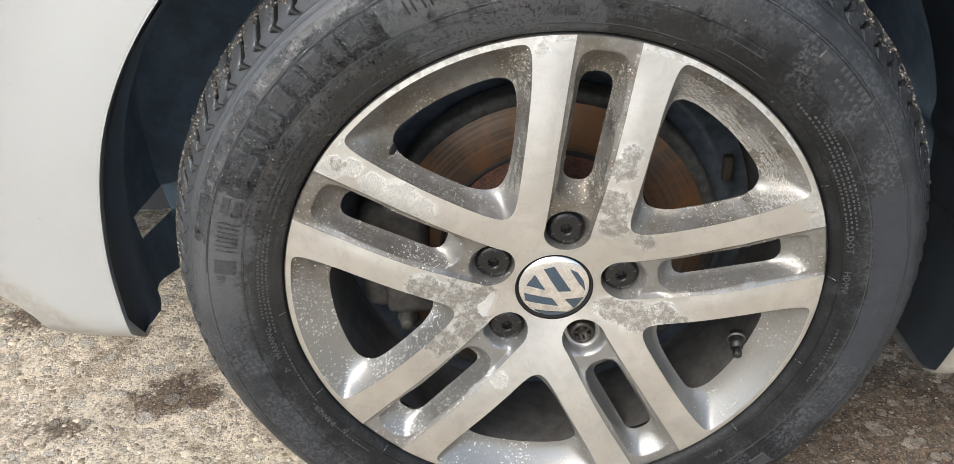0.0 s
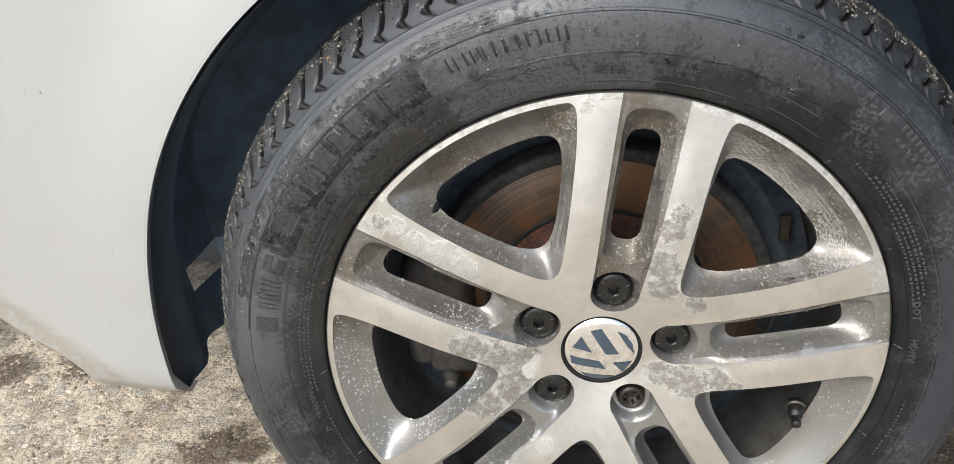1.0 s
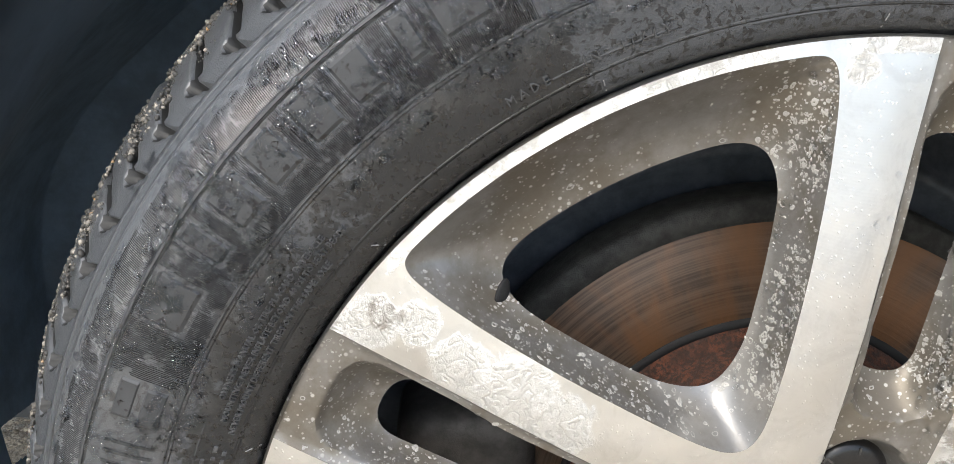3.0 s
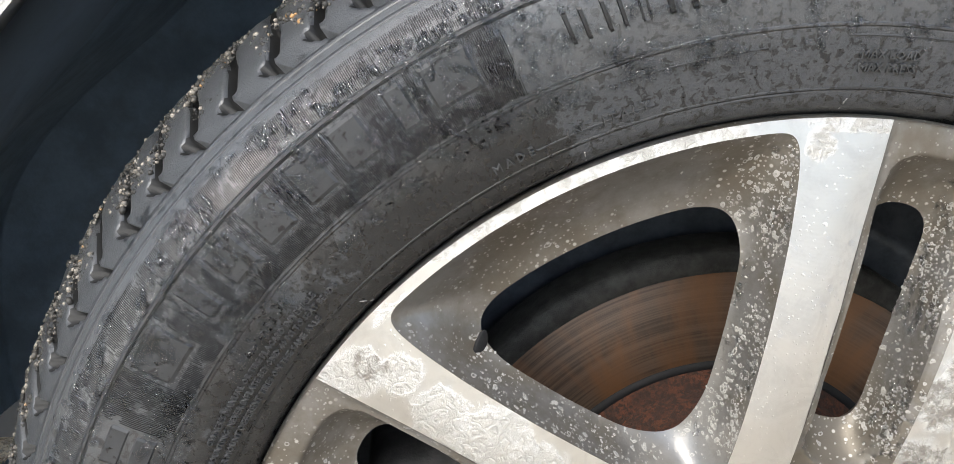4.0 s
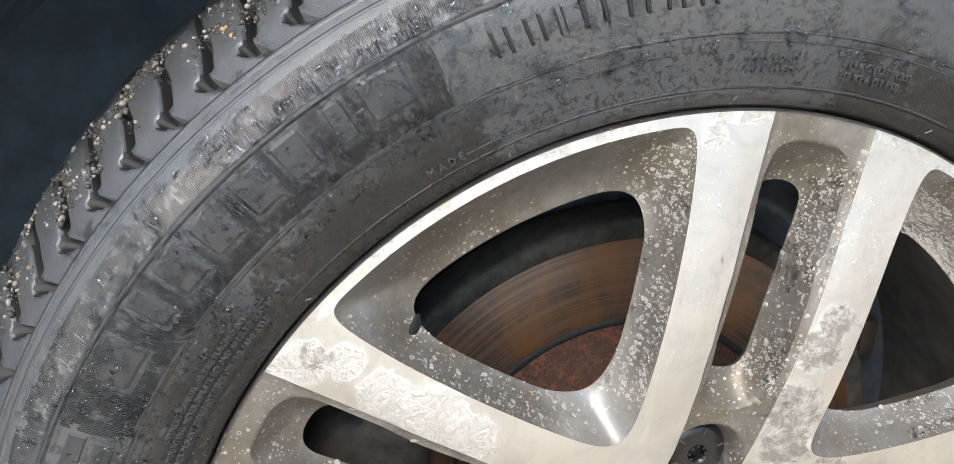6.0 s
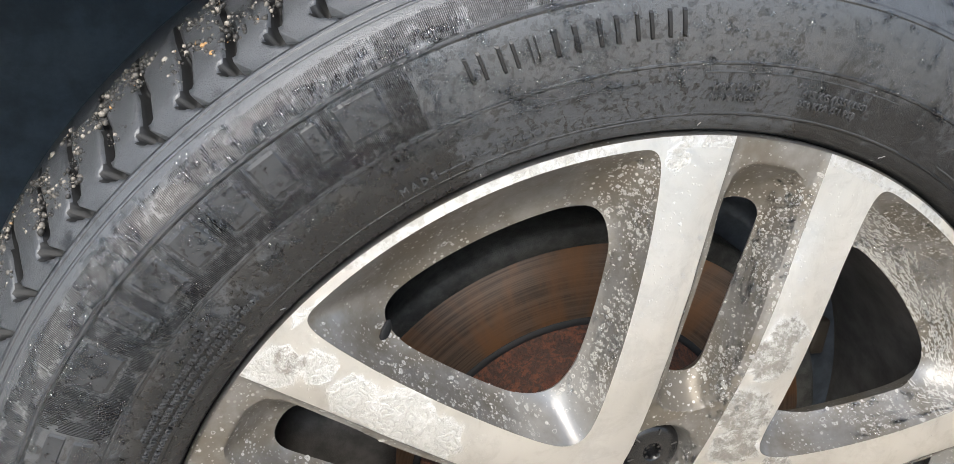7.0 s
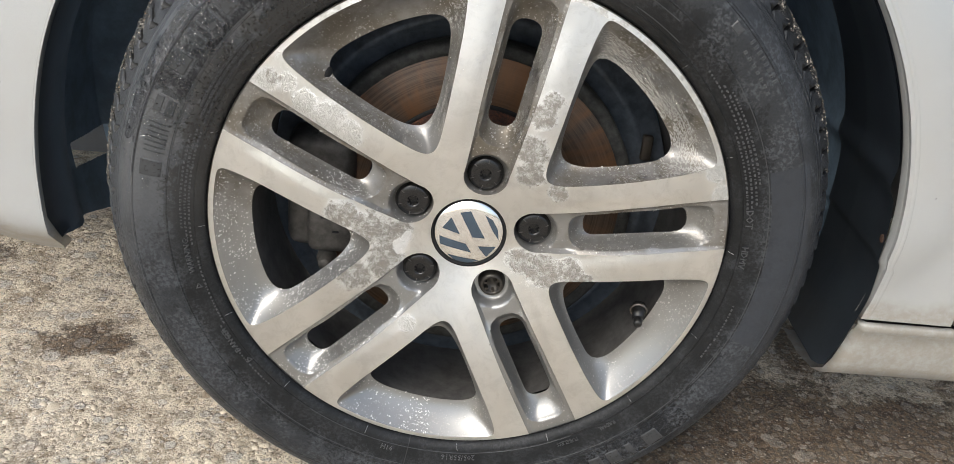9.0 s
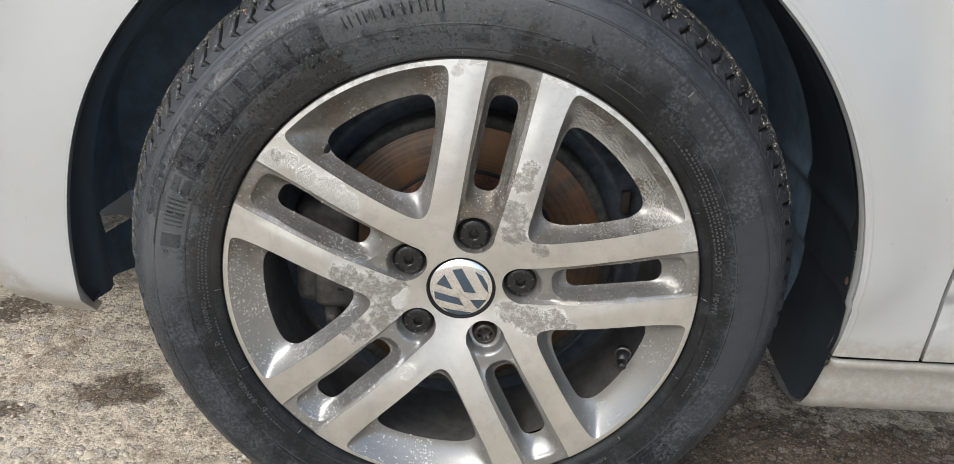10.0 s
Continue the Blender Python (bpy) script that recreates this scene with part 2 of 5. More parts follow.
def tyre_rubber():
    m = Mat("tyre_rubber")
    r, a, y = m.polar()
    xyz_z = m.node("ShaderNodeSeparateXYZ", Vector=m.co).outputs[2]
    # wet, dusty upper leading part, also painted brighter: angle counted on past half a turn
    round_ = m.math("ADD", a, m.math("MULTIPLY", m.ramp(a, radians(-100), radians(-99), 1.0, 0.0), 2 * math.pi))
    leaving = m.ramp(round_, radians(172), radians(192), 1.0, 0.0)
    upper = m.math("MULTIPLY", m.ramp(round_, radians(48), radians(95)), leaving)
    # finely ribbed bands round the sidewall
    w = m.math("SINE", m.math("MULTIPLY", a, 2570.0))

    def within(v, lo, hi, e):
        return m.math("MULTIPLY", m.ramp(v, lo, lo + e), m.ramp(v, hi - e, hi, 1.0, 0.0))
    ragged = m.math("MULTIPLY", m.math("SUBTRACT", m.noise(240, 3), 0.5), 0.010)
    up = within(a, radians(104), radians(166), 0.02)
    box = m.math("MULTIPLY", within(r, 0.2520, 0.2772, 0.0006), m.math("MAXIMUM", within(a, radians(117), radians(155), 0.004), within(a, radians(-82), radians(-36), 0.004)))
    outer_band = m.math("MULTIPLY", within(m.math("ADD", r, ragged), 0.2794, 0.2892, 0.0006), up)
    ribs = m.math("MULTIPLY", w, m.math("MAXIMUM", box, outer_band))
    rings = None
    for rr, ww in ((0.2295, 0.0006), (0.2505, 0.0008), (0.2783, 0.0014), (0.2925, 0.0006), (0.2958, 0.0008)):
        q = m.ramp(m.math("ABSOLUTE", m.math("SUBTRACT", r, rr)), ww * 0.4, ww, 1.0, 0.0)
        rings = q if rings is None else m.math("MAXIMUM", rings, q)
    outer = m.ramp(m.math("ADD", r, m.math("MULTIPLY", m.math("SUBTRACT", m.noise(38, 8, 0.75), 0.5), 0.045)), 0.241, 0.257)
    top = m.ramp(m.math("ADD", xyz_z, m.math("MULTIPLY", m.noise(9, 3), 0.16)), 0.05, 0.20)
    speck = m.ramp(m.noise(430, 6, 0.75), 0.44, 0.60)
    smear = m.ramp(m.noise(34, 7, 0.72), 0.42, 0.64)
    wetspots = m.math("MULTIPLY", m.math("MULTIPLY", m.ramp(m.noise(400, 3, 0.5, dist=0.6), 0.56, 0.575), top), m.math("MULTIPLY", m.ramp(r, 0.288, 0.2915, 1.0, 0.0), within(a, radians(72), radians(172), 0.25)))
    grain = m.noise(1400, 3)
    base = m.mix(outer, (0.0060, 0.0064, 0.0071), (0.0080, 0.0090, 0.0106))
    dusty = m.math("MULTIPLY", m.ramp(m.noise(70, 10, 0.82), 0.44, 0.54), m.ramp(m.noise(420, 5, 0.75), 0.40, 0.56))
    dusty = m.math("MULTIPLY", dusty, m.math("ADD", 0.12, m.math("MULTIPLY", outer, 0.88)))
    dusty = m.math("MULTIPLY", dusty, m.math("MULTIPLY", m.ramp(m.noise(13, 3, 0.5), 0.30, 0.54), m.math("SUBTRACT", 1.0, m.math("MULTIPLY", top, 0.9))))
    base = m.mix(m.math("MULTIPLY", m.math("MAXIMUM", box, outer_band), 0.5), base, (0.016, 0.016, 0.017))
    base = m.mix(m.math("MULTIPLY", m.math("MULTIPLY", speck, smear), 0.35), base, (0.042, 0.042, 0.043))
    base = m.mix(m.math("MULTIPLY", dusty, 0.55), base, (0.060, 0.066, 0.074))
    # a film of road dust that has dried in crisp-edged patches
    shore = m.math("ADD", m.noise(24, 9, 0.76, dist=0.7), m.math("MULTIPLY", m.math("SUBTRACT", m.noise(260, 4, 0.7), 0.5), 0.42))
    shore = m.math("ADD", shore, m.math("MULTIPLY", m.math("SUBTRACT", m.ramp(r, 0.232, 0.272), 0.5), 0.22))
    shore = m.math("ADD", shore, m.math("MULTIPLY", within(a, radians(79), radians(118), 0.10), 0.30))
    film = m.math("MULTIPLY", m.ramp(shore, 0.50, 0.535), m.ramp(m.noise(520, 4, 0.7), 0.34, 0.50, 0.45, 1.0))
    film = m.math("MULTIPLY", film, m.math("SUBTRACT", 1.0, m.math("MULTIPLY", m.math("MAXIMUM", box, outer_band), 0.7)))
    # film held back elsewhere: the upper part's brightness is partly painted in
    film = m.math("MULTIPLY", film, m.math("ADD", 0.30, m.math("MULTIPLY", upper, 0.70)))
    base = m.mix(m.math("MULTIPLY", film, 0.80), base, (0.057, 0.061, 0.067))
    # a wiped, evenly dusty field on the trailing side and pale flecks round it
    field = m.math("MULTIPLY", within(m.math("ADD", r, m.math("MULTIPLY", ragged, 0.15)), 0.2515, 0.2850, 0.0008), within(m.math("ADD", a, m.math("MULTIPLY", ragged, 1.2)), radians(-17.5), radians(20), 0.006))
    flecks = m.math("MULTIPLY", m.ramp(m.noise(330, 6, 0.75), 0.49, 0.55), m.ramp(m.noise(34, 6, 0.72), 0.40, 0.56))
    flecks = m.math("MULTIPLY", m.math("MULTIPLY", flecks, m.math("SUBTRACT", 1.0, field)), m.math("MULTIPLY", m.math("SUBTRACT", 1.0, upper), m.ramp(r, 0.236, 0.256, 0.2, 1.0)))
    base = m.mix(m.math("MULTIPLY", flecks, 0.75), base, (0.066, 0.070, 0.077))
    base = m.mix(m.math("MULTIPLY", field, m.ramp(m.noise(60, 5, 0.6), 0.3, 0.7, 0.55, 0.9)), base, (0.031, 0.0345, 0.041))
    base = m.mix(m.math("MULTIPLY", wetspots, 0.9), base, (0.007, 0.007, 0.008))
    rough = m.math("SUBTRACT", m.math("ADD", 0.38, m.math("ADD", m.math("MULTIPLY", film, 0.20), m.math("MULTIPLY", speck, 0.12))), m.math("MULTIPLY", m.math("MAXIMUM", wetspots, m.math("MAXIMUM", box, outer_band)), 0.22))
    h = m.math("ADD", m.math("ADD", m.math("MULTIPLY", ribs, 0.08), m.math("MULTIPLY", grain, 0.30)), m.math("ADD", m.math("MULTIPLY", rings, 1.0), m.math("MULTIPLY", wetspots, 0.10)))
    m.set(Base_Color=base, Roughness=rough, Normal=m.bump(h, 1.0, 0.0012), Specular_IOR_Level=m.math("ADD", 0.27, m.math("MULTIPLY", upper, 0.35)), Coat_Weight=m.math("MULTIPLY", m.math("MULTIPLY", m.math("ADD", m.math("MULTIPLY", top, 1.0), m.math("MULTIPLY", outer_band, 0.4)), outer), m.math("ADD", 0.1, m.math("MULTIPLY", upper, 0.9))), Coat_Roughness=0.30, Coat_Normal=m.bump(h, 0.45, 0.0012))
    return m.m


def smooth_rubber():
    m = Mat("smooth_rubber")
    dust = m.ramp(m.noise(60, 6, 0.7), 0.40, 0.70)
    base = m.mix(dust, (0.030, 0.0315, 0.034), (0.042, 0.044, 0.047))
    wet = m.ramp(m.noise(400, 3, 0.5, dist=0.6), 0.60, 0.615)
    base = m.mix(m.math("MULTIPLY", wet, 0.85), base, (0.006, 0.006, 0.007))
    m.set(Base_Color=base, Roughness=m.math("ADD", m.math("SUBTRACT", 0.42, m.math("MULTIPLY", wet, 0.2)), m.math("MULTIPLY", m.noise(300, 3), 0.15)), Normal=m.bump(m.noise(1500, 2), 0.2, 0.0004))
    return m.m


def plain(name, col, rough=0.5, metal=0.0, var=0.25, scale=60, bump=0.15, coat=0.0):
    m = Mat(name)
    f = m.ramp(m.noise(scale, 6, 0.65), 0.3, 0.7)
    dark = tuple(c * (1 - var) for c in col)
    m.set(Base_Color=m.mix(f, dark, col), Roughness=m.math("ADD", rough - 0.05, m.math("MULTIPLY", m.noise(scale * 6, 3), 0.1)), Metallic=metal,
          Normal=m.bump(m.noise(scale * 12, 3), bump, 0.0005), Coat_Weight=coat, Coat_Roughness=0.06)
    return m.m


def disc_steel():
    m = Mat("disc_steel")
    r, a, y = m.polar()
    v = m.node("ShaderNodeCombineXYZ", X=m.math("MULTIPLY", r, 9.0), Y=m.math("MULTIPLY", a, 0.012), Z=0.3)
    rings = m.noise(60, 7, 0.7, co=v.outputs[0])
    v2 = m.node("ShaderNodeCombineXYZ", X=m.math("MULTIPLY", r, 1.6), Y=m.math("MULTIPLY", a, 0.55), Z=1.7)
    patch = m.noise(9, 4, 0.6, co=v2.outputs[0])
    base = m.mix(m.ramp(rings, 0.35, 0.65), (0.052, 0.036, 0.026), (0.115, 0.082, 0.060))
    base = m.mix(m.ramp(patch, 0.36, 0.68, 0.0, 0.9), base, (0.16, 0.078, 0.034))
    m.set(Base_Color=base, Metallic=0.55, Roughness=m.math("ADD", 0.38, m.math("MULTIPLY", rings, 0.15)), Normal=m.bump(rings, 0.35, 0.0006))
    return m.m


def rust():
    m = Mat("rust")
    f, g2 = m.noise(120, 8, 0.7), m.noise(420, 5, 0.7)
    base = m.mix(m.ramp(f, 0.35, 0.65), (0.060, 0.018, 0.010), (0.40, 0.105, 0.030))
    r, a, y = m.polar()
    crust = m.math("ADD", r, m.math("MULTIPLY", m.math("SUBTRACT", f, 0.5), 0.02))
    base = m.mix(m.ramp(g2, 0.44, 0.60), base, (0.040, 0.015, 0.010))
    base = m.mix(m.ramp(crust, 0.079, 0.084, 0.0, 0.75), base, (0.030, 0.020, 0.016))
    m.set(Base_Color=base, Roughness=0.85, Normal=m.bump(m.math("ADD", f, g2), 1.0, 0.0022))
    return m.m


def car_paint():
    m = Mat("silver_paint")
    flake = m.noise(2500, 2)
    dirt = m.ramp(m.noise(5, 6, 0.7), 0.45, 0.75)
    chips = m.ramp(m.voronoi(46), 0.028, 0.040, 1.0, 0.0)
    chips = m.math("MULTIPLY", chips, m.ramp(m.noise(7, 3), 0.46, 0.50))
    pz = m.node("ShaderNodeSeparateXYZ", Vector=m.co).outputs
    front = m.math("MULTIPLY", m.math("MAXIMUM", m.math("SUBTRACT", m.math("MULTIPLY", pz[0], -1.0), 0.385), 0.0), -0.80)
    spray = m.math("ADD", m.math("ADD", pz[2], front), m.math("MULTIPLY", m.noise(30, 6, 0.7), 0.022))
    spray = m.math("MULTIPLY", m.ramp(spray, -0.036, -0.018, 1.0, 0.0), m.ramp(m.noise(90, 6, 0.75), 0.30, 0.62, 0.35, 1.0))
    base = m.mix(m.ramp(flake, 0.3, 0.7), (0.372, 0.380, 0.378), (0.436, 0.444, 0.440))
    base = m.mix(m.math("MULTIPLY", dirt, 0.35), base, (0.36, 0.34, 0.305))
    base = m.mix(m.math("MULTIPLY", spray, 0.65), base, (0.27, 0.235, 0.18))
    base = m.mix(m.math("MULTIPLY", chips, 0.9), base, (0.035, 0.03, 0.028))
    m.set(Base_Color=base, Metallic=0.30, Roughness=m.math("ADD", 0.42, m.math("MULTIPLY", spray, 0.2)), Coat_Weight=m.math("SUBTRACT", 0.55, m.math("MULTIPLY", spray, 0.4)), Coat_Roughness=0.10, Normal=m.bump(m.noise(180, 3), 0.02, 0.0005))
    return m.m


def concrete():
    m = Mat("worn_concrete")
    big, mid, fin = m.noise(2.3, 6, 0.6), m.noise(38, 8, 0.72), m.noise(210, 6, 0.75)
    base = m.mix(m.ramp(mid, 0.38, 0.52), (0.31, 0.240, 0.160), (0.86, 0.750, 0.590))
    base = m.mix(m.ramp(big, 0.35, 0.65, 0.0, 0.35), base, (0.64, 0.56, 0.44))
    brown = m.math("MULTIPLY", m.ramp(m.noise(15, 9, 0.74), 0.50, 0.58), m.ramp(m.noise(160, 5, 0.7), 0.36, 0.56, 0.3, 1.0))
    base = m.mix(m.math("MULTIPLY", brown, 0.6), base, (0.25, 0.175, 0.105))
    stones = None
    for sc, cut in ((34.0, 0.36), (60.0, 0.40), (120.0, 0.38), (240.0, 0.36)):
        vor = m.node("ShaderNodeTexVoronoi", Scale=sc, Vector=m.co)
        warp = m.math("ADD", vor.outputs["Distance"], m.math("MULTIPLY", m.math("SUBTRACT", fin, 0.5), 0.25))
        tint = m.node("ShaderNodeSeparateColor", Color=vor.outputs["Color"]).outputs
        st = m.math("MULTIPLY", m.ramp(warp, cut - 0.08, cut, 1.0, 0.0), m.ramp(tint[1], 0.58, 0.59))
        col = m.mix(tint[0], (0.24, 0.18, 0.125), (0.90, 0.83, 0.71))
        col = m.mix(m.ramp(tint[2], 0.75, 0.78), col, (0.50, 0.465, 0.41))
        base = m.mix(m.math("MULTIPLY", st, 0.85), base, col)
        rim = m.math("MULTIPLY", m.ramp(warp, cut - 0.05, cut + 0.01), m.ramp(warp, cut + 0.01, cut + 0.09, 1.0, 0.0))
        base = m.mix(m.math("MULTIPLY", m.math("MULTIPLY", rim, m.ramp(tint[1], 0.58, 0.59)), 0.50), base, (0.17, 0.13, 0.095))
        stones = st if stones is None else m.math("MAXIMUM", stones, st)
    stone = stones
    base = m.mix(m.ramp(fin, 0.57, 0.68, 0.0, 0.6), base, (0.17, 0.13, 0.095))
    # brown wet oil and soil stains: (x, y, radius, strength)
    xyz = m.node("ShaderNodeSeparateXYZ", Vector=m.co).outputs
    near = None
    for sx, sy, sr, sk in ((-0.480, 0.225, 0.045, 1.0), (-0.445, 0.245, 0.050, 1.1), (-0.405, 0.238, 0.036, 1.0), (-0.69, 0.42, 0.07, 0.9), (-0.80, 0.40, 0.06, 0.9), (-0.575, 0.190, 0.045, 0.7),
                           (0.30, 0.08, 0.22, 2.4), (0.38, 0.17, 0.13, 2.3), (0.50, 0.12, 0.14, 2.4), (0.62, 0.12, 0.14, 2.3), (0.33, 0.28, 0.09, 1.4), (0.85, 0.02, 0.2, 1.8), (0.52, 0.34, 0.10, 1.0), (0.66, 0.36, 0.10, 1.0), (0.58, 0.20, 0.06, 1.2)):
        dx, dy = m.math("SUBTRACT", xyz[0], sx), m.math("MULTIPLY", m.math("SUBTRACT", xyz[1], sy), 1.4)
        w = m.ramp(m.math("SQRT", m.math("ADD", m.math("MULTIPLY", dx, dx), m.math("MULTIPLY", dy, dy))), 0.0, sr * 1.5, sk, 0.0)
        near = w if near is None else m.math("MAXIMUM", near, w)
    blotch = m.math("ADD", m.math("MULTIPLY", mid, 0.75), m.math("ADD", m.math("MULTIPLY", m.noise(10, 8, 0.68), 0.85), m.math("MULTIPLY", fin, 0.35)))
    blotch = m.math("ADD", m.math("MULTIPLY", m.math("SUBTRACT", blotch, 0.975), 2.0), 0.975)
    stain = m.ramp(m.math("ADD", m.math("MULTIPLY", near, 0.58), blotch), 1.12, 1.38)
    stain = m.math("MULTIPLY", stain, m.math("SUBTRACT", 1.0, m.math("MULTIPLY", stones, 0.30)))
    stain = m.math("MULTIPLY", stain, m.ramp(near, 0.02, 0.2))
    soil = m.mix(m.ramp(m.noise(150, 6, 0.75), 0.44, 0.58), (0.026, 0.015, 0.008), (0.150, 0.090, 0.046))
    base = m.mix(m.math("MULTIPLY", stain, 0.90), base, soil)
    peck = m.noise(430, 4, 0.7)
    base = m.mix(m.ramp(peck, 0.57, 0.615, 0.0, 0.70), base, (0.085, 0.064, 0.046))
    base = m.mix(m.math("MULTIPLY", m.ramp(peck, 0.38, 0.43, 0.7, 0.0), m.ramp(stain, 0.0, 1.0, 1.0, 0.35)), base, (0.90, 0.82, 0.69))
    h = m.math("ADD", m.math("MULTIPLY", stone, 0.5), m.math("ADD", mid, m.math("MULTIPLY", fin, 0.6)))
    m.set(Base_Color=base, Roughness=m.math("SUBTRACT", 0.9, m.math("MULTIPLY", stain, 0.12)), Normal=m.bump(h, 1.0, 0.006))
    return m.m


def water():
    m = Mat("water")
    m.set(Base_Color=rgb(0.95, 0.97, 1.0), Roughness=0.03, IOR=1.33, Transmission_Weight=1.0)
    return m.m


MACHINED, PAINTED, RUBBER, RUBBER_SMOOTH = machined_alloy(), painted_alloy(), tyre_rubber(), smooth_rubber()
DISC, RUST, PAINT, CONCRETE, WATER = disc_steel(), rust(), car_paint(), concrete(), water()
PLASTIC = plain("black_plastic", (0.027, 0.036, 0.048), 0.42, var=0.35, scale=20)
CAP_PLASTIC = plain("bolt_cap_plastic", (0.0085, 0.0085, 0.009), 0.24, var=0.3, scale=200)
DARK_STEEL = plain("dark_steel", (0.088, 0.106, 0.132), 0.55, 0.3, 0.5, 80)
BARREL = plain("brake_dust", (0.135, 0.130, 0.126), 0.5, 0.4, 0.5, 45, 0.2)
# paler copy of the liner: brightness painted into its deep part
LINER_LIFT = plain("lifted_liner", (0.140, 0.205, 0.285), 0.8, 0.0, 0.4, 30, 0.4)
DISC_EDGE = plain("disc_edge_crust", (0.050, 0.050, 0.046), 0.7, 0.2, 0.7, 120, 0.6)
RIB = plain("wet_rib_rubber", (0.042, 0.042, 0.043), 0.24, var=0.4, scale=250, bump=0.3, coat=0.5)
CAST_IRON = plain("cast_iron", (0.105, 0.098, 0.09), 0.6, 0.5, 0.5, 90, 0.5)
CHROME = plain("chrome", (0.86, 0.86, 0.86), 0.10, 1.0, 0.04, 60, 0.02)
BLUE = plain("blue_enamel", (0.034, 0.054, 0.078), 0.25, 0.0, 0.15, 60, 0.02, 0.6)
ZINC = plain("bolt_steel", (0.17, 0.155, 0.14), 0.42, 0.85, 0.4, 150)
OLD_RUST = plain("old_rust", (0.062, 0.030, 0.019), 0.8, var=0.5, scale=200)
GAP_BLACK = plain("gap_black", (0.006, 0.006, 0.007), 0.8, var=0.2)


def pebble_stone(name, spread):
    m = Mat(name)
    rnd_v = m.node("ShaderNodeObjectInfo").outputs["Random"] if spread else m.node("ShaderNodeNewGeometry").outputs["Random Per Island"]
    base = m.mix(rnd_v, (0.20, 0.15, 0.10), (0.76, 0.665, 0.52))
    base = m.mix(m.ramp(m.noise(300 if not spread else 3, 5), 0.4, 0.7, 0.0, 0.6), base, (0.50, 0.43, 0.33))
    m.set(Base_Color=base, Roughness=0.75, Normal=m.bump(m.noise(600 if not spread else 9, 4), 0.4, 0.002))
    return m.m


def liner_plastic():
    m = Mat("liner_plastic")
    p = m.node("ShaderNodeSeparateXYZ", Vector=m.co).outputs
    # paler tint forward and inward: a lift of the dark arch painted in
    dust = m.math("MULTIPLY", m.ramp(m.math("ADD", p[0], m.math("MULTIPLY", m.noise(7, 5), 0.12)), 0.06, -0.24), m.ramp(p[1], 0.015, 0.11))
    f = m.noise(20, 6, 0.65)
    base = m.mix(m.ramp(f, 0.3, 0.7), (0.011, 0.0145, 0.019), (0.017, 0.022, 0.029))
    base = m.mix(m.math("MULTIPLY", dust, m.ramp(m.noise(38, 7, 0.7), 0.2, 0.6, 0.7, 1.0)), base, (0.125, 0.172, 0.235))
    scuff = m.ramp(m.noise(120, 7, 0.8), 0.62, 0.70, 0.0, 0.5)
    base = m.mix(m.math("MULTIPLY", scuff, m.ramp(m.noise(14, 3), 0.5, 0.6)), base, (0.11, 0.12, 0.13))
    m.set(Base_Color=base, Roughness=m.math("ADD", 0.48, m.math("MULTIPLY", dust, 0.30)), Normal=m.bump(m.noise(240, 4), 0.15, 0.0006))
    return m.m


LINER = liner_plastic()
PEBBLE, PEBBLE_FINE = pebble_stone("pebble_stone", True), pebble_stone("gravel_stone", False)
HAIR = plain("pale_rubber", (0.30, 0.30, 0.30), 0.5)
SCALE = plain("dried_scale", (0.35, 0.338, 0.312), 0.5, 0.0, 0.25, 400)
PALE_SCALE = plain("pale_scale", (0.66, 0.65, 0.625), 0.5, 0.0, 0.2, 400)
TAN = plain("tan_plate", (0.045, 0.036, 0.027), 0.6, 0.2, 0.4, 80)


def grit_stone():
    m = Mat("grit_stone")
    v = m.node("ShaderNodeNewGeometry").outputs["Random Per Island"]
    base = m.mix(m.ramp(v, 0.55, 1.0), (0.035, 0.033, 0.030), (0.26, 0.235, 0.20))
    base = m.mix(m.ramp(v, 0.985, 0.99), base, (0.36, 0.21, 0.09))
    m.set(Base_Color=base, Roughness=0.6)
    return m.m


GRIT = grit_stone()
# lettering rubbers paler than the bare tyre: edge glints painted into their colour
TEXT = plain("text_rubber", (0.064, 0.066, 0.070), 0.40, var=0.4, scale=200)
LOCK = plain("lock_bolt_steel", (0.055, 0.050, 0.044), 0.40, 0.7, 0.4, 200)
LETTER = plain("letter_rubber", (0.062, 0.065, 0.069), 0.38, var=0.4, scale=200)
VALVE = plain("valve_rubber", (0.009, 0.009, 0.009), 0.42, var=0.3, scale=300)
# darker copy of the rubber that paints shade into deep grooves
GROOVE_SHADE = plain("groove_shade_rubber", (0.008, 0.008, 0.008), 0.6, var=0.3, scale=300)
DARK_RUBBER = plain("dark_rubber", (0.012, 0.012, 0.013), 0.35, var=0.3, scale=300)

# ---------------------------------------------------------------- car: alloy wheel
car = tagged(new("car"), "silver car with a weathered alloy front wheel, parked on rough concrete", "car")
THETA, LIP = 80.5, 0.219     # direction of the first bolt, radius of the rim's edge


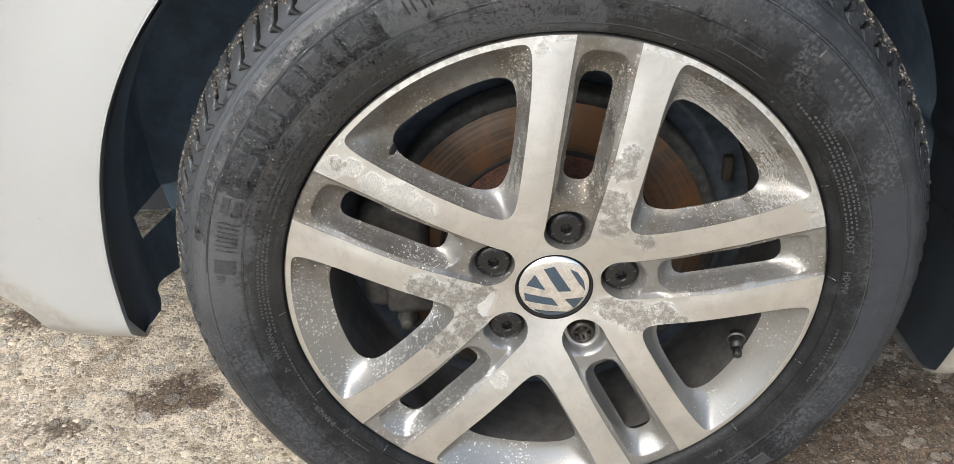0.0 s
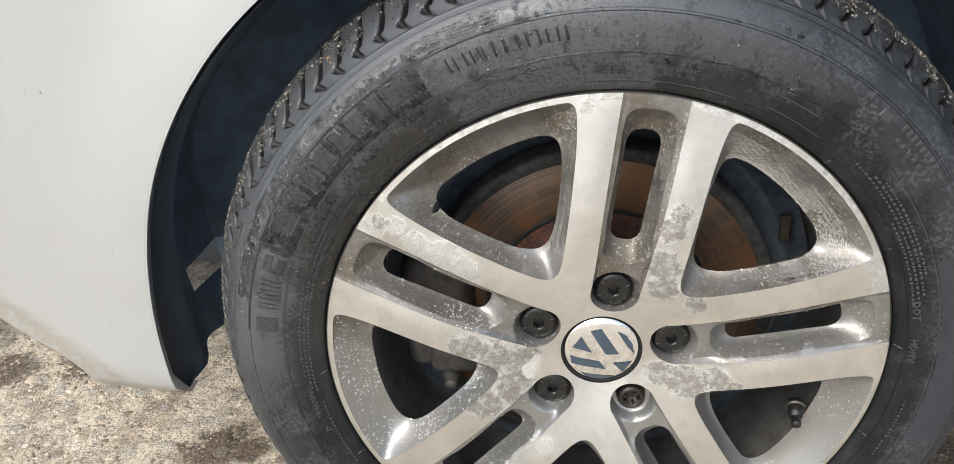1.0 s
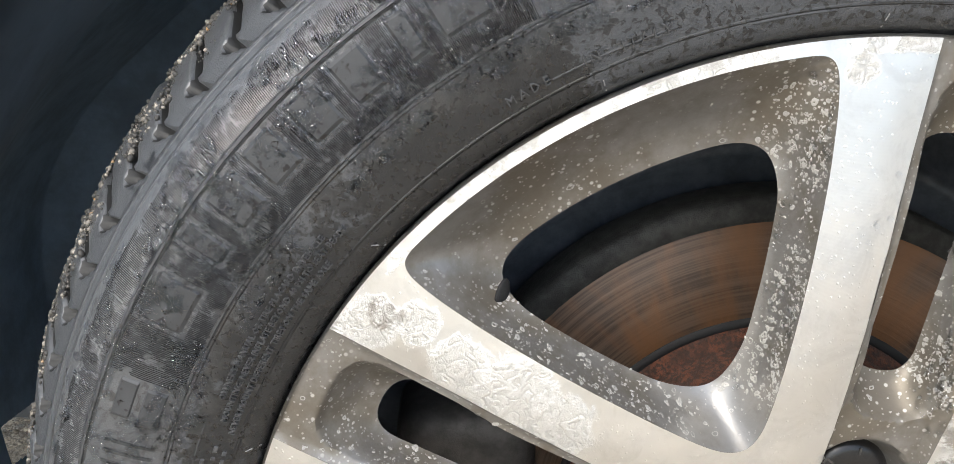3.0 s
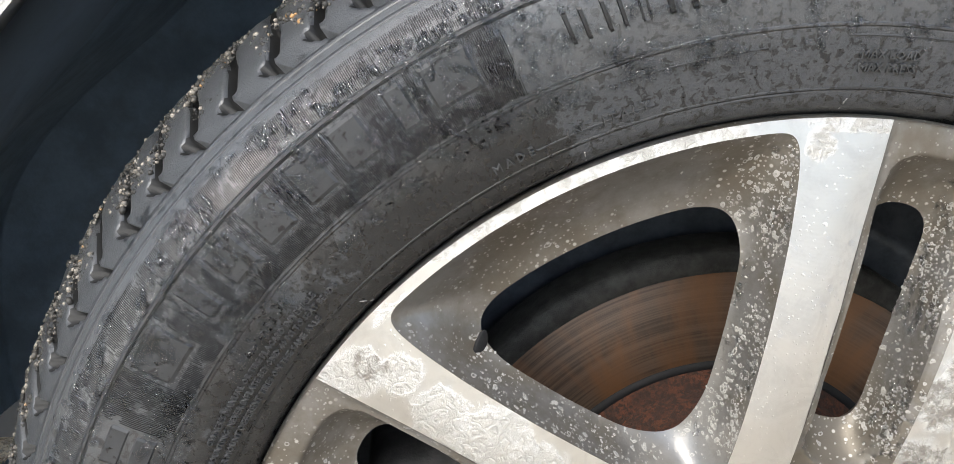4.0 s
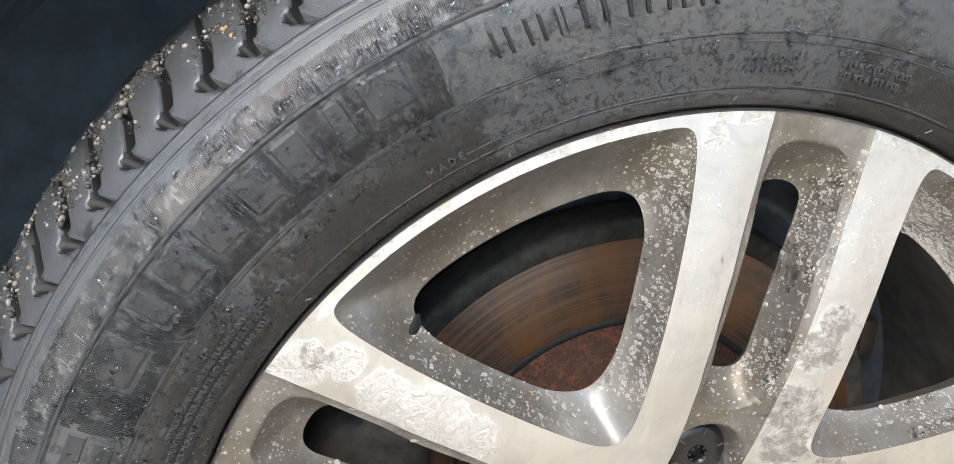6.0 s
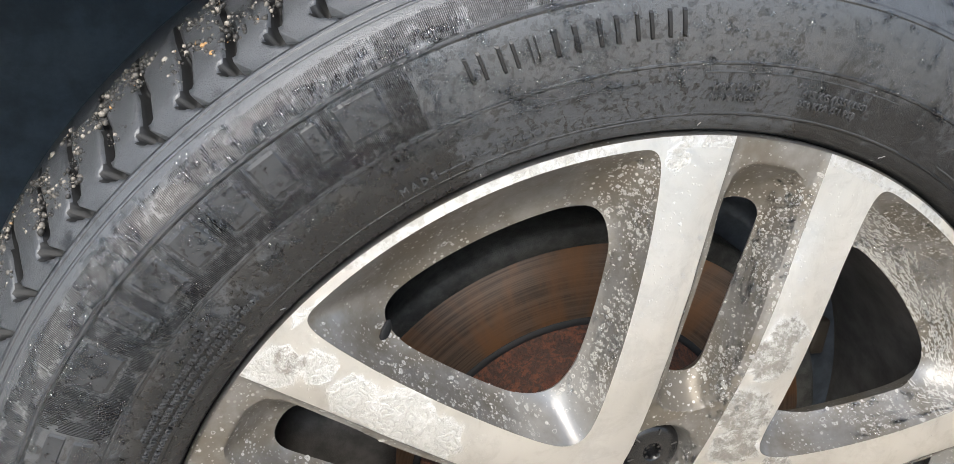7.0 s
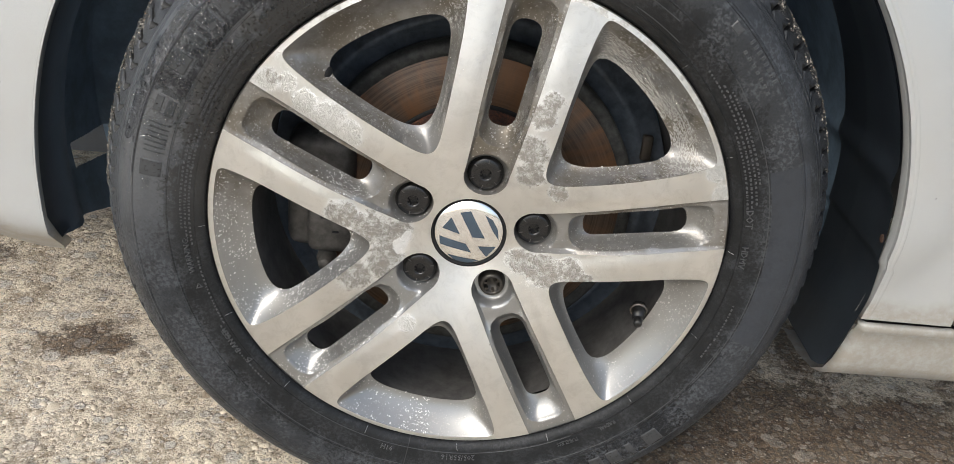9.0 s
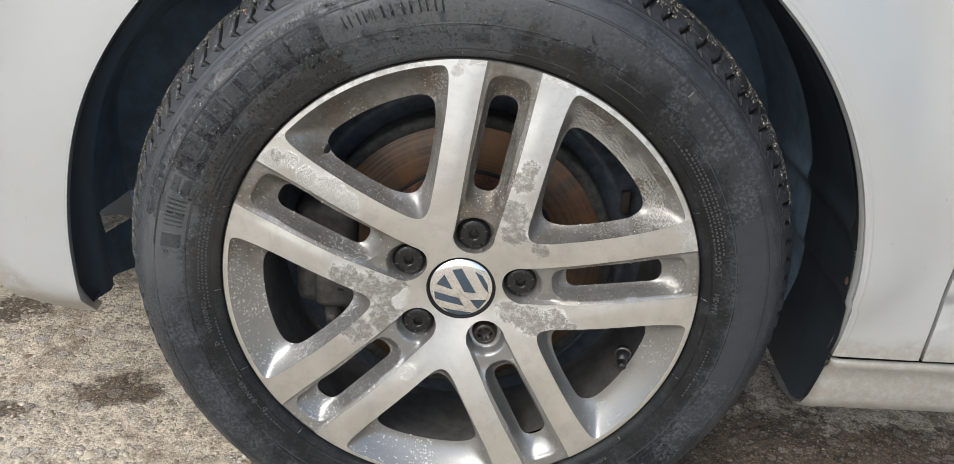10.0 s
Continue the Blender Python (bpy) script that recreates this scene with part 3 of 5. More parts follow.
def face_y(r):
    """Depth of the spokes' face: sunken at the hub, swelling outward, level with the lip."""
    return np.interp(r, [0.0, 0.03, 0.04, 0.05, 0.06, 0.07, 0.08, 0.09, 0.10, 0.11, 0.12, 0.13, 0.14, 0.15, 0.165, 0.18, 0.20, 0.219],
                     [0.0100, 0.0090, 0.0070, 0.0046, 0.0022, -0.0002, -0.0024, -0.0042, -0.0056, -0.0066, -0.0071, -0.0073, -0.0072, -0.0068, -0.0057, -0.0042, -0.0020, 0.0])


def face_at(p):
    """The face with its edges along the slots drawn back; p in a lobe's own axes."""
    p = np.asarray(p)
    r = np.hypot(*p.T)
    return face_y(r) + 0.0018 * smooth01(0.033, 0.021, np.abs(p[:, 1])) * smooth01(0.06, 0.10, r) * smooth01(0.216, 0.185, r) * (p[:, 0] > 0)


def face_anywhere(p):
    """The same for points in the wheel's axes."""
    ang = np.degrees(np.arctan2(p[:, 1], p[:, 0])) - THETA
    ang = np.radians((ang + 36) % 72 - 36)
    r = np.hypot(*p.T)
    return face_at(np.stack([r * np.cos(ang), r * np.sin(ang)], 1))


# half of a slot's outline from the lip to the pocket, in a lobe's own axes (u outward, v across)
half_slot = np.array([(0.2178, 0.0234), (0.205, 0.0233), (0.18, 0.0229), (0.15, 0.0223), (0.12, 0.0213), (0.10, 0.0203), (0.08, 0.0193), (0.062, 0.0186)])
pocket = np.array([(0.0575 + 0.0190 * math.cos(radians(a)), 0.0188 * math.sin(radians(a))) for a in range(96, 265, 8)])
notch = np.concatenate([half_slot[::1] * (1, 1), pocket, half_slot[::-1] * (1, -1)])   # H corner, pocket, L corner
arc_half = math.degrees(math.atan2(0.0234, 0.2178))
slot_loop = np.concatenate([notch, np.array([(LIP * math.cos(radians(a)), LIP * math.sin(radians(a))) for a in np.linspace(-arc_half, arc_half, 14)[1:-1]])])
slot_loop = resample(slot_loop, 0.002)
slot_hole = resample(rounded([(0.1880, 0.0126), (0.0985, 0.0112), (0.0985, -0.0112), (0.1880, -0.0126)], [0.0125, 0.0105, 0.0105, 0.0125]), 0.0018)
slot_tub = resample(rounded([(0.2088, 0.0193), (0.15, 0.0180), (0.0845, 0.0166), (0.0845, -0.0166), (0.15, -0.0180), (0.2088, -0.0193)], [0.0150, 0.0, 0.0165, 0.0165, 0.0, 0.0150]), 0.0018)

# window between two lobes, symmetric about 36 degrees
side = np.array([(0.203, 0.0530), (0.19, 0.0504), (0.17, 0.0482), (0.14, 0.0465), (0.11, 0.0454), (0.085, 0.0447), (0.074, 0.0453)])
lobe_mirror = lambda p: turned(p * (1, -1), 72)
arc = np.array([(0.2148 * math.cos(radians(a)), 0.2148 * math.sin(radians(a))) for a in np.linspace(17.2, 54.8, 30)])
tip_a, tip_b = np.array([(0.0680, 0.0478)]), lobe_mirror(np.array([(0.0680, 0.0478)]))
window = np.concatenate([np.array([(0.2075, 0.0562)]), side, tip_a, tip_b, lobe_mirror(side)[::-1], lobe_mirror(np.array([(0.2075, 0.0562)])), arc[::-1]])
window = eased(resample(window, 0.0015), 14)
hside = np.array([(0.166, 0.0570), (0.155, 0.0550), (0.13, 0.0532), (0.105, 0.0528), (0.092, 0.0545)])
harc = np.array([(0.1872 * math.cos(radians(a)), 0.1872 * math.sin(radians(a))) for a in np.linspace(22.5, 49.5, 22)])
hcut, htip = np.array([(0.1735, 0.0605)]), np.array([(0.0835, 0.0570)])
whole = np.concatenate([hcut, hside, htip, lobe_mirror(htip), lobe_mirror(hside)[::-1], lobe_mirror(hcut), harc[::-1]])
whole = eased(resample(whole, 0.0015), 40)


def folded(p):
    """Points of a window brought to the nearer lobe's axes."""
    far = np.degrees(np.arctan2(p[:, 1], p[:, 0])) > 36
    return np.where(far[:, None], lobe_mirror(p), p)


def window_y(p):
    a, b = dist(window, p), dist(whole, p)
    t = a / (a + b + 1e-9)
    top = face_at(folded(p))
    r = np.hypot(*p.T)
    floor_y = 0.0135 + 0.0070 * smooth01(0.165, 0.187, r) + 0.0035 * smooth01(0.118, 0.098, r)
    return top + (floor_y - top) * (0.85 * (1 - (1 - t) ** 2.0) + 0.15 * t)


def slot_y(p):
    r = np.hypot(*p.T)
    d1 = dist(notch, p, False)
    depth = 0.0009 + 0.0010 * smooth01(0.2185, 0.205, r) + 0.0030 * smooth01(0.10, 0.085, r)
    y = face_at(p) + depth * smooth01(0, 0.0026, d1)
    a, b = dist(slot_tub, p), dist(slot_hole, p)
    b = np.where(inside(slot_hole, p), 0, b)
    t = np.where(inside(slot_tub, p), a / (a + b + 1e-9), 0.0)
    y = y + (0.0165 - y) * (0.75 * (1 - (1 - smooth01(-0.25, 1.0, t)) ** 1.5) + 0.25 * t) * smooth01(0.0, 0.12, t)
    db = np.hypot(p[:, 0] - 0.056, p[:, 1])
    return y + 0.0095 * (1 - smooth01(0.0152, 0.0205, db)) * smooth01(0.0, 0.0024, d1)


def wall(loop, y0, y1, flare=0.0):
    """A band behind an opening's edge that flares outward by so many metres."""
    n = len(loop)
    along = np.roll(loop, -1, 0) - np.roll(loop, 1, 0)
    out = np.stack([along[:, 1], -along[:, 0]], 1) / (np.linalg.norm(along, axis=1)[:, None] + 1e-12)
    if ((loop - loop.mean(0)) * out).sum() < 0:
        out = -out
    back = loop + out * flare
    v = [(p[0], y, p[1]) for p, y in zip(loop, y0)] + [(p[0], y1, p[1]) for p in back]
    return mesh_of(v, [(i, (i + 1) % n, n + (i + 1) % n, n + i) for i in range(n)])


outer = []
for k in range(5):
    outer.append(turned(np.array([(LIP * math.cos(radians(a)), LIP * math.sin(radians(a))) for a in np.linspace(-72 + arc_half, -arc_half, 60)[1:-1]]), THETA + 72 * k))
    outer.append(turned(notch[::-1], THETA + 72 * k))
outer = np.concatenate(outer)
windows = [turned(window, THETA + 72 * k) for k in range(5)]
centre_hole = np.array([(0.0325 * math.cos(a), 0.0325 * math.sin(a)) for a in np.linspace(0, 2 * math.pi, 72, endpoint=False)])
v, f = fill(outer, windows + [centre_hole], 0.0045)
face_bm = mesh_of([(p[0], y, p[1]) for p, y in zip(v, face_anywhere(v))], f)

wv, wf = fill(window, [whole], 0.0035)
wy = window_y(wv)
sv, sf = fill(slot_loop, [slot_hole], 0.0016)
sy = slot_y(sv)
barrel = [lathe([(LIP, 0.0), (0.2200, 0.0012), (0.2195, 0.006), (0.213, 0.012)], 240)]
inner = lathe([(0.1885, 0.0205), (0.1885, 0.0430), (0.1885, 0.06), (0.188, 0.10), (0.192, 0.15), (0.205, 0.165), (0.2195, 0.172), (0.2195, 0.18)], 120)
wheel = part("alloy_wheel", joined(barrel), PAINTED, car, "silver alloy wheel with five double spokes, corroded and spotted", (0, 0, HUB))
part("rim_barrel", inner, BARREL, wheel, "dark inner rim barrel coated with brake dust")
part("hub_bore", lathe([(0.0325, 0.0090), (0.0325, 0.03), (0.0, 0.03)], 60), GAP_BLACK, wheel)
bmesh.ops.recalc_face_normals(face_bm, faces=face_bm.faces)
part("spoke_face", face_bm, MACHINED, wheel, "bright machined spoke faces with blistered corrosion")


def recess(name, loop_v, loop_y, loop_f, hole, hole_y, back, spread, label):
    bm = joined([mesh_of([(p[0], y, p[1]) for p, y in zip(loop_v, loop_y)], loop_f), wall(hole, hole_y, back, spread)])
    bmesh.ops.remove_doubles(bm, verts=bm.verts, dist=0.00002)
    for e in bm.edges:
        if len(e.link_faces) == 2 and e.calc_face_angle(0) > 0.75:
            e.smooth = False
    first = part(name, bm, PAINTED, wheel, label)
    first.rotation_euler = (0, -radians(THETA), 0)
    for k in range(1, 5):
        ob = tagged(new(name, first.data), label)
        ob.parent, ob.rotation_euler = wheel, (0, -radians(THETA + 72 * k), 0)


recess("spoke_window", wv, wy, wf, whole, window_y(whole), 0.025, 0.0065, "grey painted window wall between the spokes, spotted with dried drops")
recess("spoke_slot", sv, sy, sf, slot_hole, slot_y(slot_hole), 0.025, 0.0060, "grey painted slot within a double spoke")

# centre cap
CAP_BACK = 0.0012     # how far the cap sits back
part("centre_cap", lathe([(0.0, 0.0050), (0.012, 0.0054), (0.022, 0.0064), (0.0285, 0.0080), (0.0302, 0.0092), (0.0308, 0.0112)], 96), CHROME, wheel, "round chrome and blue centre cap", (0, CAP_BACK, 0))
part("cap_ring", lathe([(0.0307, 0.0105), (0.0312, 0.0088), (0.0322, 0.0088), (0.0327, 0.0112)], 96), GAP_BLACK, wheel, "dark ring round the cap", (0, CAP_BACK, 0))


def bolt_cap():
    bm = [lathe([(0.0042, 0.0050), (0.0046, 0.0010), (0.0060, 0.0006), (0.0115, 0.0012), (0.0138, 0.0022), (0.0151, 0.0044), (0.0155, 0.0080), (0.0155, 0.018)], 48),
          lathe([(0.0, 0.0052), (0.0043, 0.0050)], 24)]
    for i in range(8):
        a = i * math.pi / 4
        b = bmesh.new()
        bmesh.ops.create_cube(b, size=1, matrix=Matrix.Rotation(a, 4, "Y") @ Matrix.Translation((0.0041, 0.0030, 0)) @ Matrix.Diagonal((0.0016, 0.004, 0.0013, 1)))
        bm.append(b)
    return joined(bm)


cap_mesh = None
for k in (0, 1, 2, 4):
    a = radians(THETA + 72 * k)
    at = (0.056 * math.cos(a), 0.0092, 0.056 * math.sin(a))
    if cap_mesh is None:
        first = part("bolt_cap", bolt_cap(), CAP_PLASTIC, wheel, "black plastic bolt cap", at)
        cap_mesh = first.data
    else:
        ob = new("bolt_cap", cap_mesh)
        ob.parent, ob.location = wheel, at
        tagged(ob, "black plastic bolt cap")
a = radians(THETA + 72 * 3)
lock = [lathe([(0.0, 0.006), (0.0065, 0.006), (0.0072, 0.001), (0.0085, 0.0), (0.0105, 0.0012), (0.0115, 0.004), (0.0125, 0.010)], 40)]
for i in range(6):
    b = bmesh.new()
    bmesh.ops.create_cube(b, size=1, matrix=Matrix.Rotation(i * math.pi / 3 + 0.3, 4, "Y") @ Matrix.Translation((0.0062, 0.0035, 0)) @ Matrix.Diagonal((0.0024, 0.005, 0.0022, 1)))
    lock.append(b)
part("lock_bolt", joined(lock), LOCK, wheel, "bare keyed lock bolt in its pocket", (0.056 * math.cos(a), 0.0088, 0.056 * math.sin(a)))

# ---------------------------------------------------------------- car: tyre
PROFILE = [(0.2165, 0.010), (0.2200, 0.0045), (0.2215, 0.0005), (0.2235, -0.0035), (0.2275, -0.0050), (0.234, -0.0068), (0.242, -0.0088), (0.250, -0.0102), (0.258, -0.0112),
           (0.266, -0.0117), (0.274, -0.0112), (0.281, -0.0092), (0.2875, -0.0052), (0.2925, -0.0002), (0.2965, 0.0050)]
TREAD = [(0.2965, 0.0050), (0.2990, 0.0085), (0.3015, 0.0120), (0.3042, 0.0155), (0.3065, 0.0192), (0.3085, 0.0230), (0.3103, 0.0270), (0.3120, 0.0313), (0.3135, 0.0357), (0.3146, 0.0402), (0.3155, 0.0430), (0.3162, 0.060), (0.3168, 0.082), (0.3150, 0.104), (0.3120, 0.124), (0.3060, 0.141), (0.296, 0.162), (0.28, 0.182), (0.25, 0.186), (0.2165, 0.160)]


def side_y(r):
    pr = np.array(PROFILE[1:])
    return float(np.interp(r, pr[:, 0], pr[:, 1]))


def settled(bm):
    """The tyre's foot is pressed flat on the ground."""
    for q in bm.verts:
        if q.co.z < -HUB + 0.002:
            q.co.z = -HUB + 0.002
    return bm


tyre = part("tyre", settled(lathe(PROFILE, 360)), RUBBER, car, "black rubber tyre, wet and dusty, with raised sidewall lettering", (0, 0, HUB))

# ---------------------------------------------------------------- car: brake
brake = part("brake_disc", lathe([(0.0925, 0.0730), (0.1440, 0.0712), (0.1450, 0.0722), (0.1450, 0.094), (0.09, 0.094)], 160), DISC, car, "brown streaked brake disc", (0, 0, HUB))
part("hat", lathe([(0.0, 0.040), (0.076, 0.040), (0.0815, 0.0425), (0.084, 0.048), (0.086, 0.066), (0.0925, 0.0735)], 96), RUST, brake, "rust-red disc hat")
part("edge_ring", lathe([(0.1385, 0.0714), (0.1393, 0.0706), (0.1470, 0.0700), (0.1500, 0.0725), (0.1500, 0.094)], 140), DISC_EDGE, brake, "crusted grey outer edge of the disc")
part("hat_groove", lathe([(0.0915, 0.0722), (0.0925, 0.0716), (0.0950, 0.0716), (0.0955, 0.0728)], 96), GAP_BLACK, brake, "dark groove round the hat")
part("splash_shield", lathe([(0.08, 0.103), (0.158, 0.103), (0.162, 0.099), (0.168, 0.099), (0.171, 0.104), (0.1865, 0.106)], 120), DARK_STEEL, car, "dark splash shield behind the disc", (0, 0, HUB))

# ---------------------------------------------------------------- car: body


def body_y(x, z):
    """Depth of the car's skin; z over the hub."""
    r = np.hypot(x, z)
    y = 0.021 - 0.009 * np.maximum(smooth01(0.45, 0.365, r), np.where(x > 0, smooth01(0.06, -0.05, z), 0.0))
    y = y + 0.55 * np.clip(-x - 0.40, 0, 9) ** 1.7
    low = np.clip(-0.030 - z, 0, 9)
    y = y + (1.35 * low ** 2 / (low + 0.012)) * smooth01(-0.2, -0.34, x)
    y = y - 0.11 * np.clip(z + 0.04, 0, 0.5) * smooth01(0.375, 0.50, x)
    y = y + 0.25 * np.clip(z - 0.42, 0, 9) ** 2
    y = y - 0.013 * smooth01(0.46, 0.385, r) * smooth01(0.12, 0.30, x) * smooth01(-0.05, 0.04, z)
    return y


def panel(name, outline, parent, label, step=0.025, deep=0.016, mat=None, off=0.0):
    o = resample(np.array(outline, float), 0.010)
    v, f = fill(o, [], step)
    y = body_y(v[:, 0], v[:, 1]) + off
    yo = body_y(o[:, 0], o[:, 1]) + off
    n = len(o)
    skin = mesh_of([(p[0], q, p[1]) for p, q in zip(v, y)], f)
    bmesh.ops.recalc_face_normals(skin, faces=skin.faces)
    bm = joined([skin, mesh_of([(p[0], q, p[1]) for p, q in zip(o, yo)] + [(p[0], q + deep, p[1]) for p, q in zip(o, yo)], [(i, (i + 1) % n, n + (i + 1) % n, n + i) for i in range(n)])])
    return part(name, bm, mat or PAINT, parent, label, (0, 0, HUB))


def arch_r(deg):
    """Radius of the wheel arch's edge at an angle."""
    a = radians(deg)
    if deg < 0:
        return 0.3665 + 0.0020 * min(1.0, -deg / 5) - 0.0005 * max(0.0, -deg - 6)
    if deg > 180:
        return 0.3625
    return 0.0055 * float(smooth01(112, 160, deg)) + 0.0022 * float(smooth01(118, 138, deg) * smooth01(172, 152, deg)) + 0.3600 + 0.0110 * math.sin(a) + (0.0040 if deg < 90 else 0.0030) * math.cos(a)


def arch_arc(a0, a1, n=80):
    return [(arch_r(d) * math.cos(radians(d)), arch_r(d) * math.sin(radians(d))) for d in np.linspace(a0, a1, n)]


fender = panel("fender", arch_arc(-8.85, 127.0) + [(-0.275, 0.2985), (-0.331, 0.3045), (-0.362, 0.3095), (-0.386, 0.3145), (-0.60, 0.343), (-1.05, 0.38), (-1.05, 0.62), (0.62, 0.62), (0.50, 0.30), (0.462, 0.12), (0.452, 0.02), (0.4475, -0.0575)], car, "silver front fender with small stone chips", step=0.011)
bumper = panel("bumper", arch_arc(127.7, 184.0) + [(-0.3625, -0.050), (-0.3655, -0.066), (-0.373, -0.079), (-0.39, -0.083), (-0.406, -0.077), (-0.418, -0.064), (-0.429, -0.043), (-0.443, -0.022), (-0.459, -0.006), (-0.477, 0.006), (-0.498, 0.020), (-0.55, 0.062), (-0.62, 0.115), (-0.75, 0.17), (-1.05, 0.22), (-1.05, 0.389), (-0.60, 0.339), (-0.386, 0.3107), (-0.362, 0.3057), (-0.331, 0.3007), (-0.275, 0.2947)], car, "silver front bumper corner with a dirty lower edge", step=0.016)
def arch_lip(a0, a1, wide=1.0):
    """The rolled edge of the wheel arch."""
    verts, faces, prof = [], [], ((-0.0010, 0.0120), (-0.0006, 0.0060), (0.0006, 0.0026), (0.0030, 0.0004), (0.0062, -0.0008), (0.0085, 0.0006))
    n = int((a1 - a0) / 0.8)
    for i in range(n + 1):
        d = a0 + (a1 - a0) * i / n
        for dr, dy in prof:
            dr, dy = dr * wide, max(dy, dy * wide)
            x, z = (arch_r(d) + dr) * math.cos(radians(d)), (arch_r(d) + dr) * math.sin(radians(d))
            verts.append((x, float(body_y(np.array([x]), np.array([z]))[0]) + dy, z))
    k = len(prof)
    for i in range(n):
        faces += [(i * k + j, (i + 1) * k + j, (i + 1) * k + j + 1, i * k + j + 1) for j in range(k - 1)]
    return mesh_of(verts, faces)


part("arch_lip", arch_lip(-8.6, 126.8), PAINT, fender, "rolled edge of the wheel arch")
part("arch_lip", arch_lip(127.9, 183.0, 0.35), PAINT, bumper, "rolled edge of the wheel arch")
door = panel("door", [(0.4515, -0.0575), (0.456, 0.02), (0.466, 0.12), (0.504, 0.30), (0.624, 0.62), (1.6, 0.62), (1.6, -0.0575)], car, "silver front door edge")
sy_ = [(0.070, -0.0790), (0.030, -0.0740), (0.0215, -0.0655), (0.0180, -0.0628), (0.0160, -0.0680), (0.0175, -0.0740), (0.0215, -0.0780), (0.0225, -0.0950), (0.0250, -0.1150), (0.0310, -0.1290), (0.0460, -0.1400), (0.080, -0.146), (0.13, -0.146)]
sx_ = (0.0, 0.006, 0.02, 0.06, 0.5, 1.25)
sverts = [((0.367 - 0.20 * max(0.0, -0.072 - z)) + dx, y + (0.006 if dx == 0 else 0.0), z) for dx in sx_ for y, z in sy_]
ns = len(sy_)
sill = part("sill", mesh_of(sverts + [(0.375, 0.13, -0.06), ], [(i * ns + j, (i + 1) * ns + j, (i + 1) * ns + j + 1, i * ns + j + 1) for i in range(len(sx_) - 1) for j in range(ns - 1)]), PAINT, car, "silver sill below the door with a dusty lower edge", (0, 0, HUB))
for quad in ([(0.374, 0.0310, -0.0540), (1.6, 0.0310, -0.0540), (1.6, 0.0310, -0.0745), (0.374, 0.0310, -0.0745)], [(0.4462, 0.0245, -0.058), (0.4528, 0.0245, -0.058), (0.5055, 0.0245, 0.30), (0.4985, 0.0245, 0.30)],
             [(-0.2300, 0.0225, 0.2870), (-0.2300, 0.0225, 0.2990), (-0.331, 0.027, 0.3080), (-0.331, 0.027, 0.2970)], [(-0.331, 0.027, 0.2970), (-0.331, 0.027, 0.3080), (-0.60, 0.066, 0.349), (-0.60, 0.066, 0.333)]):
    part("panel_gap", mesh_of(quad, [(0, 1, 2, 3)]), GAP_BLACK, car, "black gap between two panels", (0, 0, HUB))
part("underbody", mesh_of([(-1.05, 0.345, -0.10), (1.6, 0.345, -0.10), (1.6, 1.75, -0.10), (-1.05, 1.75, -0.10), (-1.05, 0.345, 0.55), (1.6, 0.345, 0.55), (1.6, 1.75, 0.55), (-1.05, 1.75, 0.55)],
    [(0, 1, 2, 3), (4, 5, 6, 7), (0, 1, 5, 4), (1, 2, 6, 5), (2, 3, 7, 6), (3, 0, 4, 7)], False), PLASTIC, car, "dark underside of the car", (0, 0, HUB))
part("top_skin", mesh_of([(-1.05, 0.20, 0.62), (1.6, 0.02, 0.62), (1.6, 0.5, 0.69), (-1.05, 0.5, 0.65), (1.6, 1.3, 0.69), (-1.05, 1.3, 0.65), (1.6, 1.76, 0.60), (-1.05, 1.76, 0.60)], [(0, 1, 2, 3), (3, 2, 4, 5), (5, 4, 6, 7)]), PAINT, car, "silver bonnet edge", (0, 0, HUB))

# liner: a shell inside the arch, with an opening in front of the tyre
lv, lf = [], []
langs = np.concatenate([np.linspace(-24.0, 172.0, 330)[:-1], np.linspace(172.0, 199.0, 270)])
lprof = [(0.0, 0.0125), (0.0015, 0.020), (0.004, 0.036), (0.005, 0.060), (0.005, 0.088), ] + [(0.006, 0.094 + 0.006 * i) for i in range(36)] + [(0.006, 0.31), (-0.10, 0.335), (-0.27, 0.34)]
for a_ in langs:
    for dr, y in lprof:
        a = min(a_, 187.5 + max(0.0, y - 0.03) * 45)
        a = max(a, -19.4 + 2.2 * min(1.0, max(0.0, (0.040 - y) / 0.03)) ** 2 + 0.6 * min(1.0, max(0.0, (y - 0.09) / 0.06)) ** 2)
        base = arch_r(a) - 0.0030 - 0.0050 * math.exp(-((a - 12.0) / 1.8) ** 2)
        base += 0.062 * float(smooth01(0.06, 0.23, y) * smooth01(140, 172, a))
        y2 = y + (0.03 if y < 0.03 and a > 183 else 0.0) * min(1.0, (a_ - 183) / 8)
        zz = (base + dr) * math.sin(radians(a))
        lv.append(((base + dr) * math.cos(radians(a)), y2, zz))
kp = len(lprof)
for i in range(len(langs) - 1):
    for j in range(kp - 1):
        mid_y = (lprof[j][1] + lprof[j + 1][1]) / 2
        if 0.217 < mid_y < 0.31 and 185.2 + (mid_y - 0.22) * 15 < langs[i] < 188.8 + (mid_y - 0.22) * 25:
            continue
        lf.append((i * kp + j, (i + 1) * kp + j, (i + 1) * kp + j + 1, i * kp + j + 1))
liner_bm = mesh_of(lv, lf)
